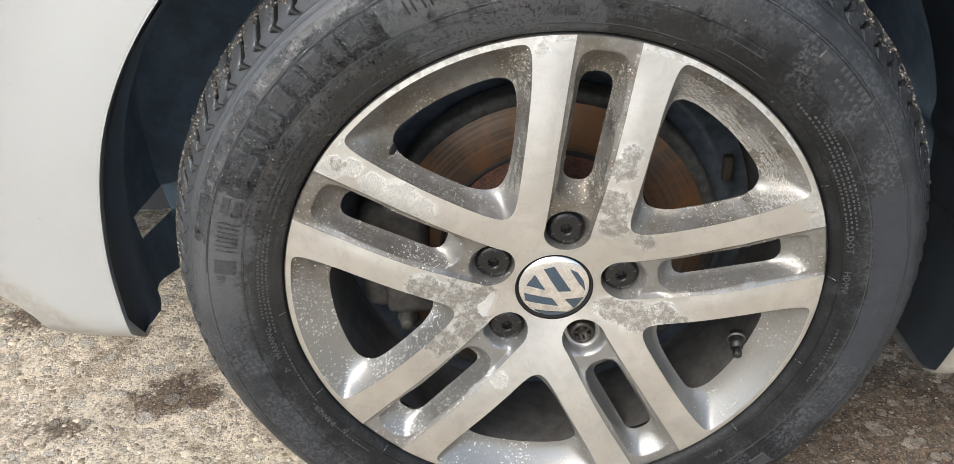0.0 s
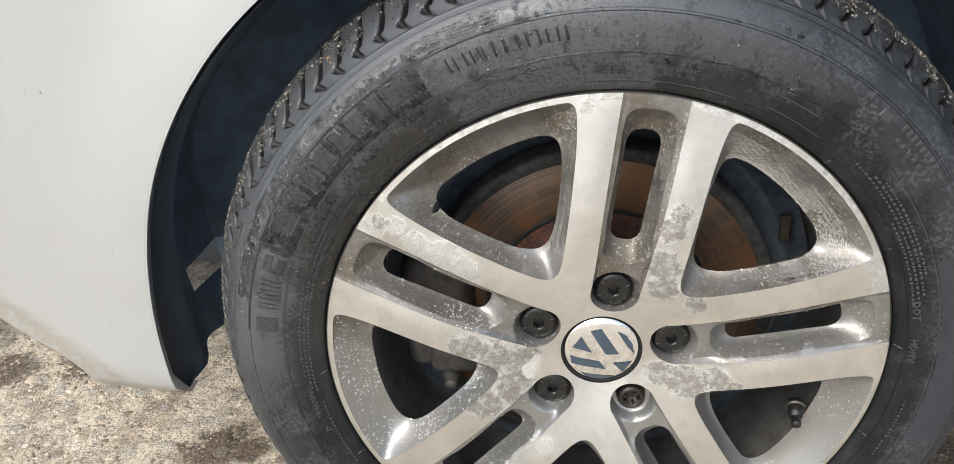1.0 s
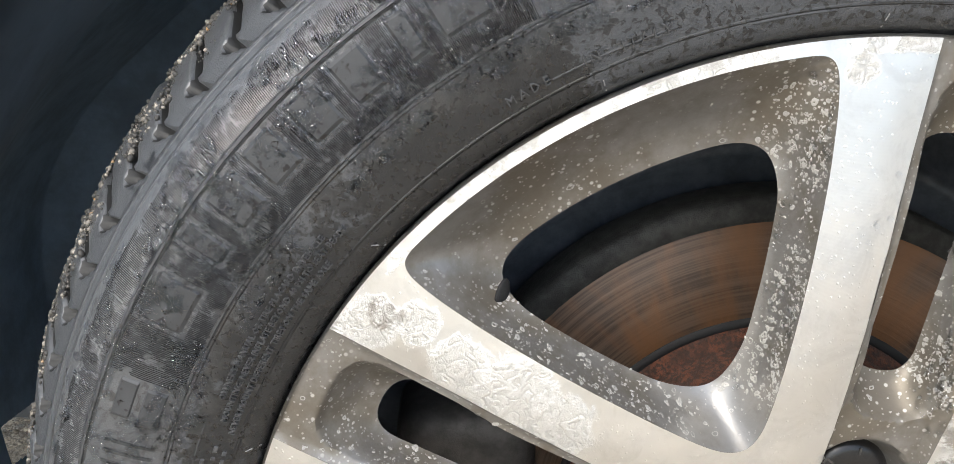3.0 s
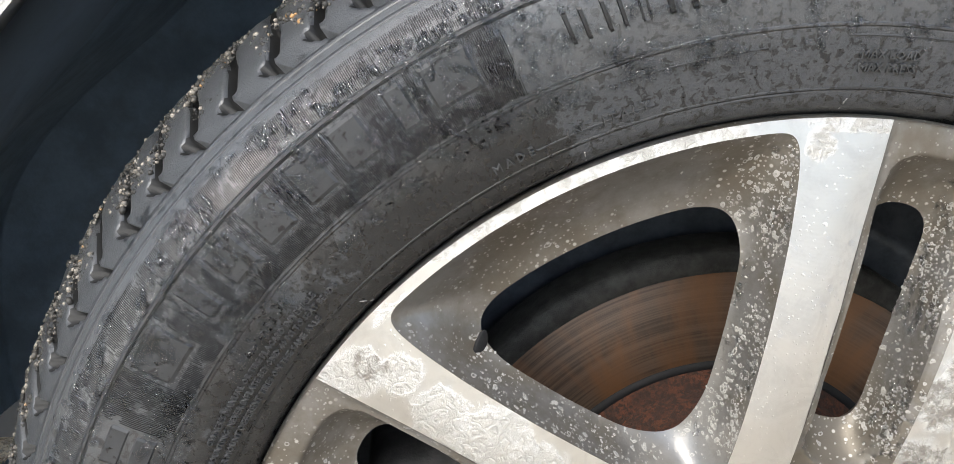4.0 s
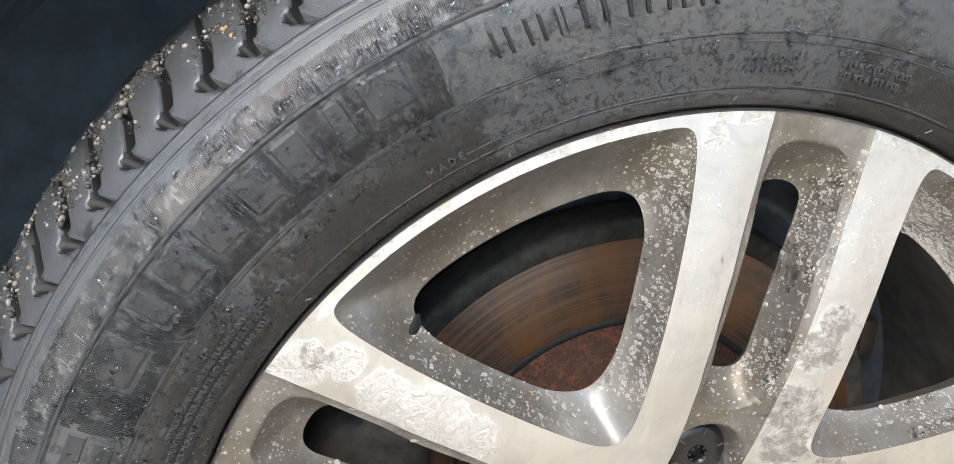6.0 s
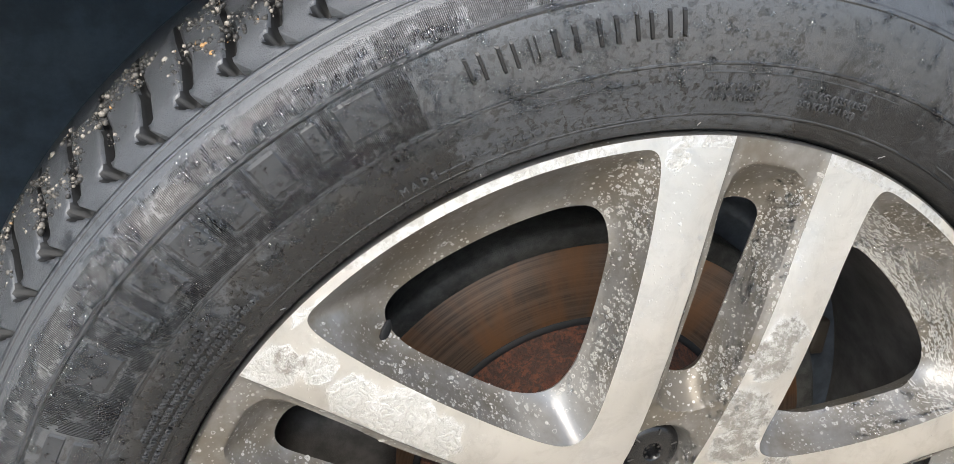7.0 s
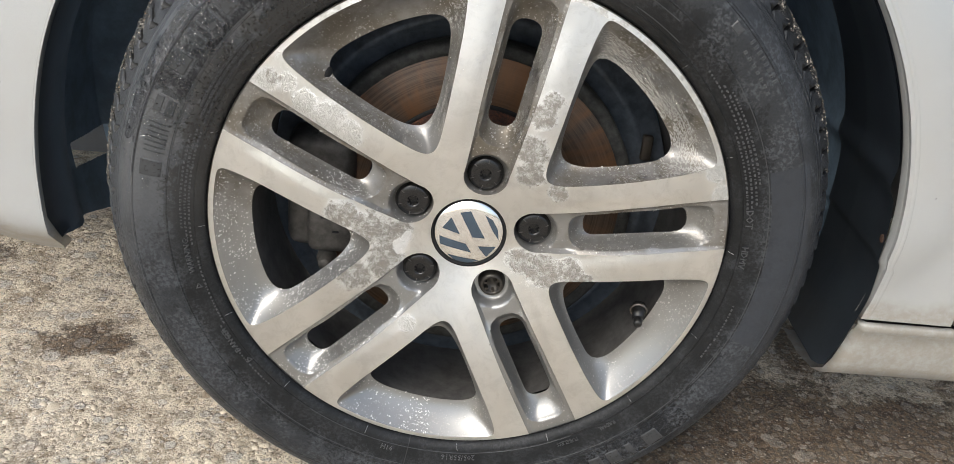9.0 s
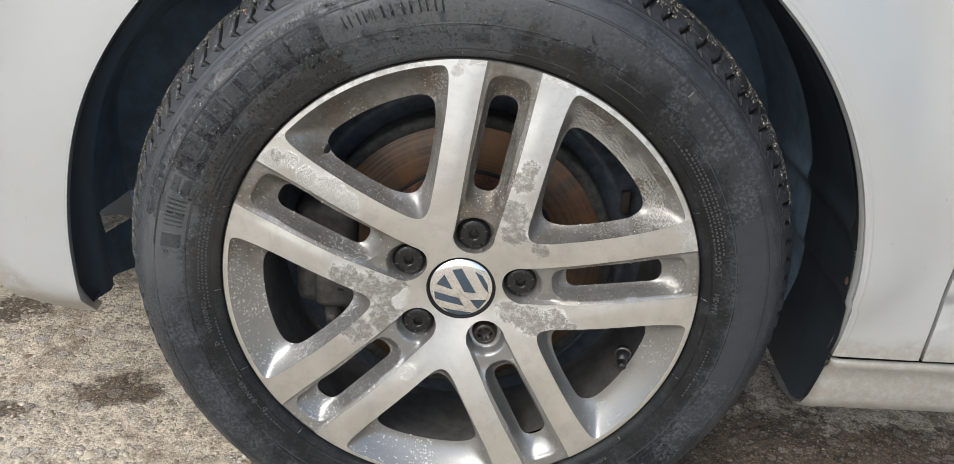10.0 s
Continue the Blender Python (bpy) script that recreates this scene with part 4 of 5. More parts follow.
# faces deep in the arch take the copy with brightness painted in
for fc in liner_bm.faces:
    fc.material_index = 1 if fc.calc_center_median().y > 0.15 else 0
liner = part("wheel_arch_liner", liner_bm, LINER, car, "scuffed black plastic wheel arch liner, its inner part coloured paler as if lit", (0, 0, HUB))
liner.data.materials.append(LINER_LIFT)
for sx, sy2, sz in ((0.3620, 0.020, 0.022), (0.3600, 0.046, -0.090)):
    bm = bmesh.new()
    bmesh.ops.create_uvsphere(bm, u_segments=14, v_segments=8, radius=0.0036, matrix=Matrix.Diagonal((0.45, 1, 1.1, 1)))
    part("screw", bm, OLD_RUST, liner, "rusty liner screw", (sx, sy2, sz))

# ---------------------------------------------------------------- ground
gv, gf = [], []
xs = np.concatenate([[-300, -40, -8, -3], np.arange(-1.6, 1.61, 0.02), [3, 8, 40, 300]])
ys = np.concatenate([[-300, -40, -8, -3], np.arange(-1.0, 1.61, 0.02), [3, 8, 40, 300]])
for yy in ys:
    for xx in xs:
        near = max(0.0, 1 - max(abs(xx) - 1.2, abs(yy) - 1.2, 0) * 3)
        gv.append((xx, yy, near * (0.006 * (noise.noise((xx * 9, yy * 9, 0))) + 0.003 * noise.noise((xx * 31, yy * 31, 5)) - 0.004)))
nx = len(xs)
gf = [(j * nx + i, j * nx + i + 1, (j + 1) * nx + i + 1, (j + 1) * nx + i) for j in range(len(ys) - 1) for i in range(nx - 1)]
ground = tagged(part("ground", mesh_of(gv, gf), CONCRETE), "rough beige worn concrete with exposed pebbles and oil stains", "ground", kind="structure")


def ico(sub):
    bm = bmesh.new()
    bmesh.ops.create_icosphere(bm, subdivisions=sub, radius=1)
    bm.verts.index_update()
    v = np.array([tuple(q.co) for q in bm.verts])
    f = np.array([[q.index for q in p.verts] for p in bm.faces])
    bm.free()
    return v, f


def scattered(mats, sub, name, material, parent=None, label=""):
    """Many small stones or drops in one mesh, each at its own pose."""
    v, f = ico(sub)
    vs, fs = [], []
    for i, m in enumerate(mats):
        a = np.array(m)
        vs.append(v @ a[:3, :3].T + a[:3, 3])
        fs.append(f + i * len(v))
    me = bpy.data.meshes.new(name)
    me.from_pydata(np.concatenate(vs).tolist(), [], np.concatenate(fs).tolist())
    me.polygons.foreach_set("use_smooth", [True] * len(me.polygons))
    me.materials.append(material)
    ob = new(name, me)
    ob.parent = parent
    if label:
        tagged(ob, label)
    return tagged(ob, kind="stuff")


# ---------------------------------------------------------------- car: tyre details
def groove_lean(r):
    """Angle by which a groove strays on its way outward: a hook near the sidewall, then back."""
    k = max(0.0, (r - 0.2960) / 0.0195)
    return 1.05 * min(k / 0.30, 1.0) - 0.95 * min(max(k - 0.30, 0.0) / 0.40, 1.0)


def groove(a_deg, r, y):
    """Depth of the hooked grooves across the tyre's shoulder; 100 round the tyre."""
    pitch = 3.6
    k = (r - 0.2960) / 0.0195
    if k < 0.0:
        return 0.0
    d = (a_deg - 133.2 + pitch / 2) % pitch - pitch / 2
    if k < 0.36:
        w = 0.08 + 1.25 * (k / 0.24 if k < 0.24 else max(0.35, 1 - (k - 0.24) / 0.16))
        if d < -0.10 or d > w:
            return 0.0
        edge = min(1.0, (d + 0.10) / 0.10) if d < 0 else min(1.0, 4.0 * (1 - d / w))
        return 0.0085 * min(1.0, 0.30 + 5.0 * k) * edge
    soft = math.exp(-(d / 0.34) ** 2)
    return (0.0062 if k < 0.75 else 0.0045) * soft


def shoulder():
    n, verts, faces = 2600, [], []
    prof = []
    for (r0, y0), (r1, y1) in zip(TREAD[:10], TREAD[1:11]):
        prof += [(r0 + (r1 - r0) * q, y0 + (y1 - y0) * q) for q in (0.0, 0.5)]
    prof += TREAD[10:]
    kp = len(prof)
    for i in range(n):
        deg = 360.0 * i / n
        for r, y in prof:
            a = radians(deg + groove_lean(r))
            g = groove(deg, r, y) if y < 0.0435 else 0.0
            bulge = 0.0003 * math.sin((deg - 133.4) / 3.6 * 2 * math.pi) if 0.006 < y < 0.045 else 0.0
            rr, yy = r - g * 0.75 + bulge, y + g * 0.65
            verts.append((rr * math.cos(a), yy, rr * math.sin(a)))
    for i in range(n):
        j = (i + 1) % n
        for q in range(kp - 1):
            faces.append((i * kp + q, j * kp + q, j * kp + q + 1, i * kp + q + 1))
    bm = mesh_of(verts, faces)
    # deep groove faces get the dark copy, their shade put into the colour
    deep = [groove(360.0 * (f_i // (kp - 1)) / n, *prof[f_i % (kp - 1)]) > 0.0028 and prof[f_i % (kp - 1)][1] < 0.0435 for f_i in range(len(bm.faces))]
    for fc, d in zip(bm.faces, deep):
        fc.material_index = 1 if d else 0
    for e in bm.edges:
        if len(e.link_faces) == 2 and e.calc_face_angle(0) > 0.6:
            e.smooth = False
    return bm


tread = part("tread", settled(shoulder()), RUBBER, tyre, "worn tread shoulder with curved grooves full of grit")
tread.data.materials.append(GROOVE_SHADE)


def on_side(r, deg, lift=0.0):
    """A point on the sidewall, lifted off along its normal."""
    y = side_y(r)
    dy = (side_y(r + 0.0015) - side_y(r - 0.0015)) / 0.003
    s = 1 / math.hypot(1, dy)
    r2, y2 = r + lift * dy * s, y - lift * s
    a = radians(deg)
    return (r2 * math.cos(a), y2, r2 * math.sin(a))


def raised(r0, r1, a0, a1, h=0.0006, corner=0.12, slant=0.0):
    """A raised patch of the sidewall with sloped edges."""
    nr, na = 7, max(5, int(abs(a1 - a0) / 0.4))
    verts, faces = [], []
    for i in range(nr + 1):
        for j in range(na + 1):
            u, w = i / nr, j / na
            edge = min(u, 1 - u, w, 1 - w)
            r = r0 + (r1 - r0) * u
            verts.append(on_side(r, a0 + (a1 - a0) * w + slant * (u - 0.5), h if edge > 0 else -0.0006))
    for i in range(nr):
        for j in range(na):
            q = i * (na + 1) + j
            faces.append((q, q + 1, q + na + 2, q + na + 1))
    return mesh_of(verts, faces, False)


# brand and model marks as plain raised bars: angle, half width in degrees
MARKS = [(149.7, 2.0), (144.6, 0.95), (140.8, 1.6), (136.9, 1.6), (132.8, 1.5), (129.0, 1.45), (125.0, 0.95), (121.2, 2.0)]
for at, half in MARKS:
    part("raised_mark", raised(0.2592, 0.2768, at - half, at + half), RUBBER_SMOOTH, tyre, "smooth raised sidewall mark")
    part("raised_mark", raised(0.2592, 0.2768, at - half + 165.5, at + half + 165.5, 0.0005), RUBBER_SMOOTH, tyre, "smooth raised sidewall mark")
for at, half in ((112.2, 0.75), (109.6, 0.75), (107.6, 0.35), (105.0, 1.1), (101.6, 0.95), (98.7, 0.8), (96.0, 0.85)):
    for a0, a1 in ((at - half, at - half * 0.45), (at + half * 0.45, at + half)):
        part("mark_rib", raised(0.2600, 0.2722, a0, a1, 0.0007, slant=0.25), DARK_RUBBER, tyre)
rnd = random.Random(4)


# fine moulded ribs behind the marks and in the band outside them
def rib(bm, r0, r1, deg, half=0.036, h=0.00042, slant=0.0):
    p = []
    for r, t, lift in ((r0, deg - half, -0.0001), (r0, deg, h), (r0, deg + half, -0.0001), (r1, deg - half + slant, -0.0001), (r1, deg + slant, h), (r1, deg + half + slant, -0.0001)):
        p.append(bm.verts.new(on_side(r, t, lift)))
    for q in ((0, 1, 4, 3), (1, 2, 5, 4), (0, 2, 1), (3, 4, 5)):
        bm.faces.new([p[i] for i in q])


bm = bmesh.new()
for i in range(446):
    t = 104 + i * 0.14
    r = 0.2796
    while r < 0.2888:
        e = min(0.2890, r + 0.0008 + 0.0016 * rnd.random())
        if noise.noise((t * 0.55, r * 330, 2.0)) + 0.35 * noise.noise((t * 2.0, r * 900, 6.0)) > -0.22:
            rib(bm, r, e + 0.0001, t)
        r = e
for i in range(279):
    t = 117 + i * 0.14
    if any(abs(t - a_m) < h_m + 0.1 for a_m, h_m in MARKS):
        spans = ((0.2525, 0.2588), (0.2770, 0.2776))
    else:
        spans = ((0.2525, 0.2772),)
    for s0, s1 in spans:
        r = s0
        while r < s1:
            e = min(s1, r + 0.0012 + 0.003 * rnd.random())
            if noise.noise((t * 0.6, r * 300, 4.0)) > -0.28:
                rib(bm, r, e, t)
            r = e + 0.00005
tagged(part("ribbed_band", bm, RIB, tyre, "fine wet ribs moulded round the sidewall"), kind="stuff")
part("ridge", raised(0.2777, 0.2791, 100, 172, 0.0007), RUBBER_SMOOTH, tyre)
# small maker's marks on the trailing side, as plain bars
for i in range(8):
    part("raised_mark", raised(0.2712, 0.2764, 43.6 - i * 1.12, 44.3 - i * 1.12, 0.0006), RUBBER_SMOOTH, tyre)
for i in range(7):
    part("raised_mark", raised(0.2640, 0.2672, 42.8 - i * 1.4, 43.6 - i * 1.4, 0.0005), RUBBER_SMOOTH, tyre)
part("raised_mark", raised(0.2672, 0.2752, 46.0, 48.6, 0.0006), RUBBER_SMOOTH, tyre, "rounded raised mark")
# striped block on the sidewall
for i in range(7):
    part("sidewall_bar", raised(0.2535, 0.2735, 161.2 + i * 0.9, 161.55 + i * 0.9, 0.0005), RUBBER_SMOOTH, tyre)
part("raised_mark", raised(0.2535, 0.2745, 168.2, 171.8, 0.0004), RUBBER_SMOOTH, tyre, "flat raised block")
for r0, r1, a0, a1 in ((0.2555, 0.2640, 156.3, 160.0), (0.2655, 0.2730, 156.0, 159.6)):
    part("raised_mark", raised(r0, r1, a0, a1, 0.0006), RUBBER_SMOOTH, tyre, "rounded raised figure block")


def ridge(r, a0, a1, w=0.0005, h=0.0005):
    n = max(4, int(abs(a1 - a0) / 0.8))
    verts, faces = [], []
    for i in range(n + 1):
        t = a0 + (a1 - a0) * i / n
        verts += [on_side(r - w, t, -0.0002), on_side(r, t, h), on_side(r + w, t, -0.0002)]
    for i in range(n):
        faces += [(3 * i, 3 * i + 3, 3 * i + 4, 3 * i + 1), (3 * i + 1, 3 * i + 4, 3 * i + 5, 3 * i + 2)]
    return mesh_of(verts, faces)


for r, a0, a1 in ((0.2283, 102.5, 96), (0.2445, 110, 99), (0.2335, 118, 108), (0.2300, 93, 68), (0.2470, 93, 72), (0.2330, 63, 52), (0.2440, 62, 55), (0.2515, 172, 108), (0.2420, 172, 158), (0.2300, -60, -125), (0.2480, -20, -140), (0.2500, 40, -30)):
    part("ridge", ridge(r, a0, a1), RUBBER_SMOOTH, tyre)


def lettering(text, r, start, height, h=0.0011):
    """Raised letters that run clockwise round the sidewall from the angle start."""
    cu = bpy.data.curves.new("letters", "FONT")
    cu.body, cu.size, cu.resolution_u = text, 1.0, 1
    cu.extrude = 0.05
    ob = bpy.data.objects.new("letters", cu)
    scene.collection.objects.link(ob)
    me = bpy.data.meshes.new_from_object(ob.evaluated_get(bpy.context.evaluated_depsgraph_get()))
    bpy.data.objects.remove(ob)
    bm = bmesh.new()
    bm.from_mesh(me)
    bpy.data.meshes.remove(me)
    for q in bm.verts:
        rr = r + (q.co.y - 0.35) * height / 0.7
        deg = start - math.degrees(q.co.x * height / 0.7 / r)
        q.co = on_side(rr, deg, h if q.co.z > 0 else -0.0003)
    return bm


for text, r, start, height in (("M A D E", 0.2345, 121.9, 0.0030), ("I N", 0.2345, 115.4, 0.0030), ("I T A L Y", 0.2345, 112.4, 0.0030),
        ("OWNER'S MANUAL OR TIRE PLACARD IN VEHICLE", 0.2402, 155.5, 0.0021), ("MOUNTING. NEVER INFLATE BEYOND 40 PSI TO SEAT BEADS", 0.2368, 157.5, 0.0021), ("NEVER MOUNT DIFFERENT TIRES ON THE SAME AXLE", 0.2330, 158.5, 0.0021),
        ("WARNING:", 0.2378, 192.3, 0.0047), ("DANGER", 0.2345, 213.5, 0.0047), ("MAX LOAD", 0.2412, 91.8, 0.0028), ("615 KG (1356 LBS)", 0.2412, 82.5, 0.0028), ("MAX PRESS", 0.2368, 91.8, 0.0028), ("350 KPA (51 PSI)", 0.2368, 82.5, 0.0028),
        ("DOT", 0.2350, 12.4, 0.0056), ("HDMV", 0.2345, 4.0, 0.0052), ("205/55R16", 0.2345, -83.5, 0.0052), ("91H", 0.2345, -103.0, 0.0048), ("TUBELESS", 0.2345, -58.5, 0.0036), ("RADIAL", 0.2345, -49.0, 0.0036)):
    part("lettering", lettering(text, r, start, height), LETTER if height > 0.0025 else TEXT, tyre, "small raised sidewall lettering")
# warning triangles beside the words
for r, at in ((0.2362, 195.6), (0.2318, 216.4)):
    tri_v = []
    for grow, lift in ((0.0034, -0.0003), (0.0030, 0.0009), (0.0019, 0.0009), (0.0016, -0.0003)):
        tri_v += [on_side(r + grow * math.sin(radians(b)), at + math.degrees(grow * math.cos(radians(b)) / r), lift) for b in (180, 300, 60)]
    part("warning_triangle", mesh_of(tri_v, [(3 * i + j, 3 * i + (j + 1) % 3, 3 * i + 3 + (j + 1) % 3, 3 * i + 3 + j) for i in range(3) for j in range(3)], False), LETTER, tyre, "small raised triangle")
# lines of writing too fine to read, as bars
for r, a0, a1 in ((0.2330, 186, 160), (0.2362, 184, 160), (0.2394, 182, 162), (0.2310, 206, 189), (0.2345, 224, 206), (0.2400, 40, 14), (0.2365, 44, 13), (0.2432, 38, 18), (0.2330, 30, 12), (0.2400, -10, -19), (0.2395, -20, -24)):
    t = a0
    while t > a1:
        wdt = rnd.uniform(0.25, 0.9)
        part("text_bar", raised(r - 0.0008, r + 0.0008, t - wdt, t, 0.0006), TEXT, tyre)
        t -= wdt + rnd.uniform(0.18, 0.4)

# moulding hairs left on the rubber
for i in range(16):
    t = 114.5 + 22.5 * i
    p0, p1 = Vector(on_side(0.2222, t, 0.0)), Vector(on_side(0.2268, t + rnd.uniform(-0.5, 0.5), rnd.uniform(0.001, 0.0028)))
    d = p1 - p0
    bm = bmesh.new()
    bmesh.ops.create_cone(bm, segments=6, radius1=0.00030, radius2=0.00018, depth=d.length, cap_ends=True, matrix=Matrix.Translation((p0 + p1) / 2) @ d.to_track_quat("Z", "Y").to_matrix().to_4x4())
    part("moulding_hair", bm, HAIR, tyre, "pale rubber moulding hair")


def drop_mesh(bm, at, normal, rad, flat, rng, stretch=1.0):
    n = Vector(normal).normalized()
    m = Matrix.Translation(at) @ n.to_track_quat("Z", "Y").to_matrix().to_4x4() @ Matrix.Rotation(rng.uniform(0, 6.3), 4, "Z") @ Matrix.Diagonal((rad * rng.uniform(0.75, 1.3) * stretch, rad * rng.uniform(0.7, 1.1), rad * flat, 1))
    ring = 8
    vs = [bm.verts.new(m @ Vector((0, 0, 1)))]
    rows = []
    wob = [rng.uniform(0.8, 1.2) for _ in range(ring)]
    for z, q in ((0.75, 0.62), (0.3, 0.93), (-0.15, 1.0)):
        rows.append([bm.verts.new(m @ Vector((q * wob[i] * math.cos(i * 2 * math.pi / ring), q * wob[i] * math.sin(i * 2 * math.pi / ring), z))) for i in range(ring)])
    for i in range(ring):
        j = (i + 1) % ring
        bm.faces.new((vs[0], rows[0][i], rows[0][j])).smooth = True
        for a, b in zip(rows, rows[1:]):
            bm.faces.new((a[i], b[i], b[j], a[j])).smooth = True


bm = bmesh.new()
for _ in range(6500):
    t = rnd.choice((rnd.uniform(95, 160), rnd.uniform(115, 165), rnd.uniform(60, 176)))
    r = rnd.uniform(0.243, 0.291)
    if noise.noise((r * 60, t * 0.15, 3.0)) < -0.12:
        continue
    p = Vector(on_side(r, t, 0.0004))
    nrm = Vector(on_side(r, t, 0.001)) - p
    rad = 0.0004 + 0.0014 * rnd.random() ** 3.0
    drop_mesh(bm, p, nrm, rad, 0.5, rnd, 1.0 + 1.2 * (rnd.random() < 0.25))
tagged(part("rain_film", bm, WATER, tyre, "clear rain drops standing on the sidewall"), kind="stuff")

# grit on the tread's shoulder
mats = []
for _ in range(17000):
    t = rnd.uniform(15, 178)
    k = rnd.random()
    if noise.noise((t * 0.35, k * 3, 1.0)) < -0.05:
        continue
    i = 3.6 + (1 - k ** 1.6) * 7.1
    lo = min(int(i), len(TREAD) - 2)
    r = TREAD[lo][0] + (TREAD[lo + 1][0] - TREAD[lo][0]) * (i - lo)
    y = TREAD[lo][1] + (TREAD[lo + 1][1] - TREAD[lo][1]) * (i - lo)
    a = radians(t)
    s = 0.00022 + 0.0011 * rnd.random() ** 4.5
    m = Matrix.Translation((r * math.cos(a), y, r * math.sin(a))) @ Euler((rnd.uniform(0, 6), rnd.uniform(0, 6), rnd.uniform(0, 6))).to_matrix().to_4x4() @ Matrix.Diagonal((s * rnd.uniform(0.7, 1.5), s * rnd.uniform(0.7, 1.3), s, 1))
    mats.append(m)
scattered(mats, 1, "grit", GRIT, tyre, "sand and grit stuck in the tread shoulder")

# ---------------------------------------------------------------- car: wheel details
def flat_shape(points, y0, grow=1.0):
    """A thin inlay on the cap's domed front."""
    o = resample(np.array(points, float), 0.0012)
    v, f = fill(o, [], 0.0016)
    prof = np.array([(0.0, 0.0050), (0.012, 0.0054), (0.022, 0.0064), (0.0285, 0.0080), (0.0302, 0.0092), (0.0308, 0.0112)])
    return mesh_of([(p[0], np.interp(math.hypot(*p), prof[:, 0], prof[:, 1]) - 0.00025, p[1]) for p in v], f)


Q = lambda px, py: ((px - 385) / 192 * 0.0325, -(py - 383) / 160 * 0.0325)
for pts in ([(290, 312), (340, 385), (248, 363)], [(333, 287), (385, 277), (468, 397), (405, 395)], [(458, 290), (500, 312), (530, 355), (540, 405), (500, 355)],
            [(237, 403), (375, 429), (405, 470), (243, 442)], [(283, 490), (450, 510), (400, 526), (330, 518)], [(437, 437), (530, 437), (485, 490)]):
    part("blue_inlay", flat_shape([Q(*p) for p in pts], 0.0), BLUE, wheel, "blue inlay of the centre cap", (0, CAP_BACK, 0))

# ticks on the bolt caps, drain hole, valve
for k in (0, 1, 2, 4):
    a = radians(THETA + 72 * k)
    for i in range(6):
        b = radians(20 + 60 * i)
        bm = bmesh.new()
        bmesh.ops.create_cube(bm, size=1, matrix=Matrix.Translation((0.056 * math.cos(a) + 0.0115 * math.cos(b), 0.0092 + 0.0011, 0.056 * math.sin(a) + 0.0115 * math.sin(b))) @ Matrix.Rotation(-b, 4, "Y") @ Matrix.Diagonal((0.0030, 0.0004, 0.0007, 1)))
        part("tick", bm, CAST_IRON, wheel)
va = Vector((0.1620, 0.0200, -0.0705))
valve = part("tyre_valve", joined([lathe([(0.0, -0.0190), (0.0032, -0.0188), (0.0040, -0.0176), (0.0041, -0.0116), (0.0036, -0.0110), (0.0039, -0.0102), (0.0054, -0.0096), (0.0058, -0.004), (0.0064, -0.001), (0.0066, 0.006)], 28)]), VALVE, wheel, "black rubber tyre valve with cap", va)
valve.rotation_euler = (radians(14), 0, radians(-10))
part("valve_ring", lathe([(0.0064, -0.0002), (0.0070, -0.0012), (0.0080, -0.0008), (0.0083, 0.0010)], 32), ZINC, valve, "worn bright ring round the valve's foot")
dp = np.array([-0.1232, 0.1272])
bm = bmesh.new()
bmesh.ops.create_uvsphere(bm, u_segments=20, v_segments=10, radius=1.0, matrix=Matrix.Translation((dp[0], 0.0150, dp[1])) @ Matrix.Rotation(radians(10), 4, "Y") @ Matrix.Rotation(radians(-38), 4, "Z") @ Matrix.Diagonal((0.0016, 0.0040, 0.0068, 1)))
part("drain_notch", bm, GAP_BLACK, wheel, "dark drain notch in the window wall")

# dried drops on the wheel's painted walls: rings and specks of scale
def scale_ring(bm, at, normal, rad, rng):
    m = Matrix.Translation(at) @ Vector(normal).normalized().to_track_quat("Z", "Y").to_matrix().to_4x4() @ Matrix.Rotation(rng.uniform(0, 6.3), 4, "Z") @ Matrix.Diagonal((rad * rng.uniform(0.9, 1.5), rad * rng.uniform(0.65, 1.0), rad, 1))
    n, thick = 10, rng.choice((0.04, 0.04, rng.uniform(0.35, 0.7)))
    wob = [rng.uniform(0.82, 1.18) for _ in range(n)]
    rows = [[bm.verts.new(m @ Vector((q * wob[i] * math.cos(i * 0.6283), q * wob[i] * math.sin(i * 0.6283), z))) for i in range(n)] for q, z in ((1.0, -0.05), (0.5 + 0.5 * thick, 0.16), (thick, -0.05))]
    for i in range(n):
        j = (i + 1) % n
        for ra, rb in zip(rows, rows[1:]):
            bm.faces.new((ra[i], rb[i], rb[j], ra[j])).smooth = True


wheel_rnd = random.Random(8)
walls_of = []
for k in range(5):
    for vv, yy, ff in ((wv, wy, wf), (sv, sy, sf)):
        q = turned(vv, THETA + 72 * k)
        p3 = np.stack([q[:, 0], yy, q[:, 1]], 1)
        tri = p3[np.asarray(ff)]
        nrm = np.cross(tri[:, 1] - tri[:, 0], tri[:, 2] - tri[:, 0])
        area = np.linalg.norm(nrm, axis=1)
        nrm = nrm / (area[:, None] + 1e-12)
        nrm *= np.where(nrm[:, 1:2] > 0, -1.0, 1.0)
        walls_of += [(tri[i], nrm[i], area[i]) for i in range(len(tri))]
weight = []
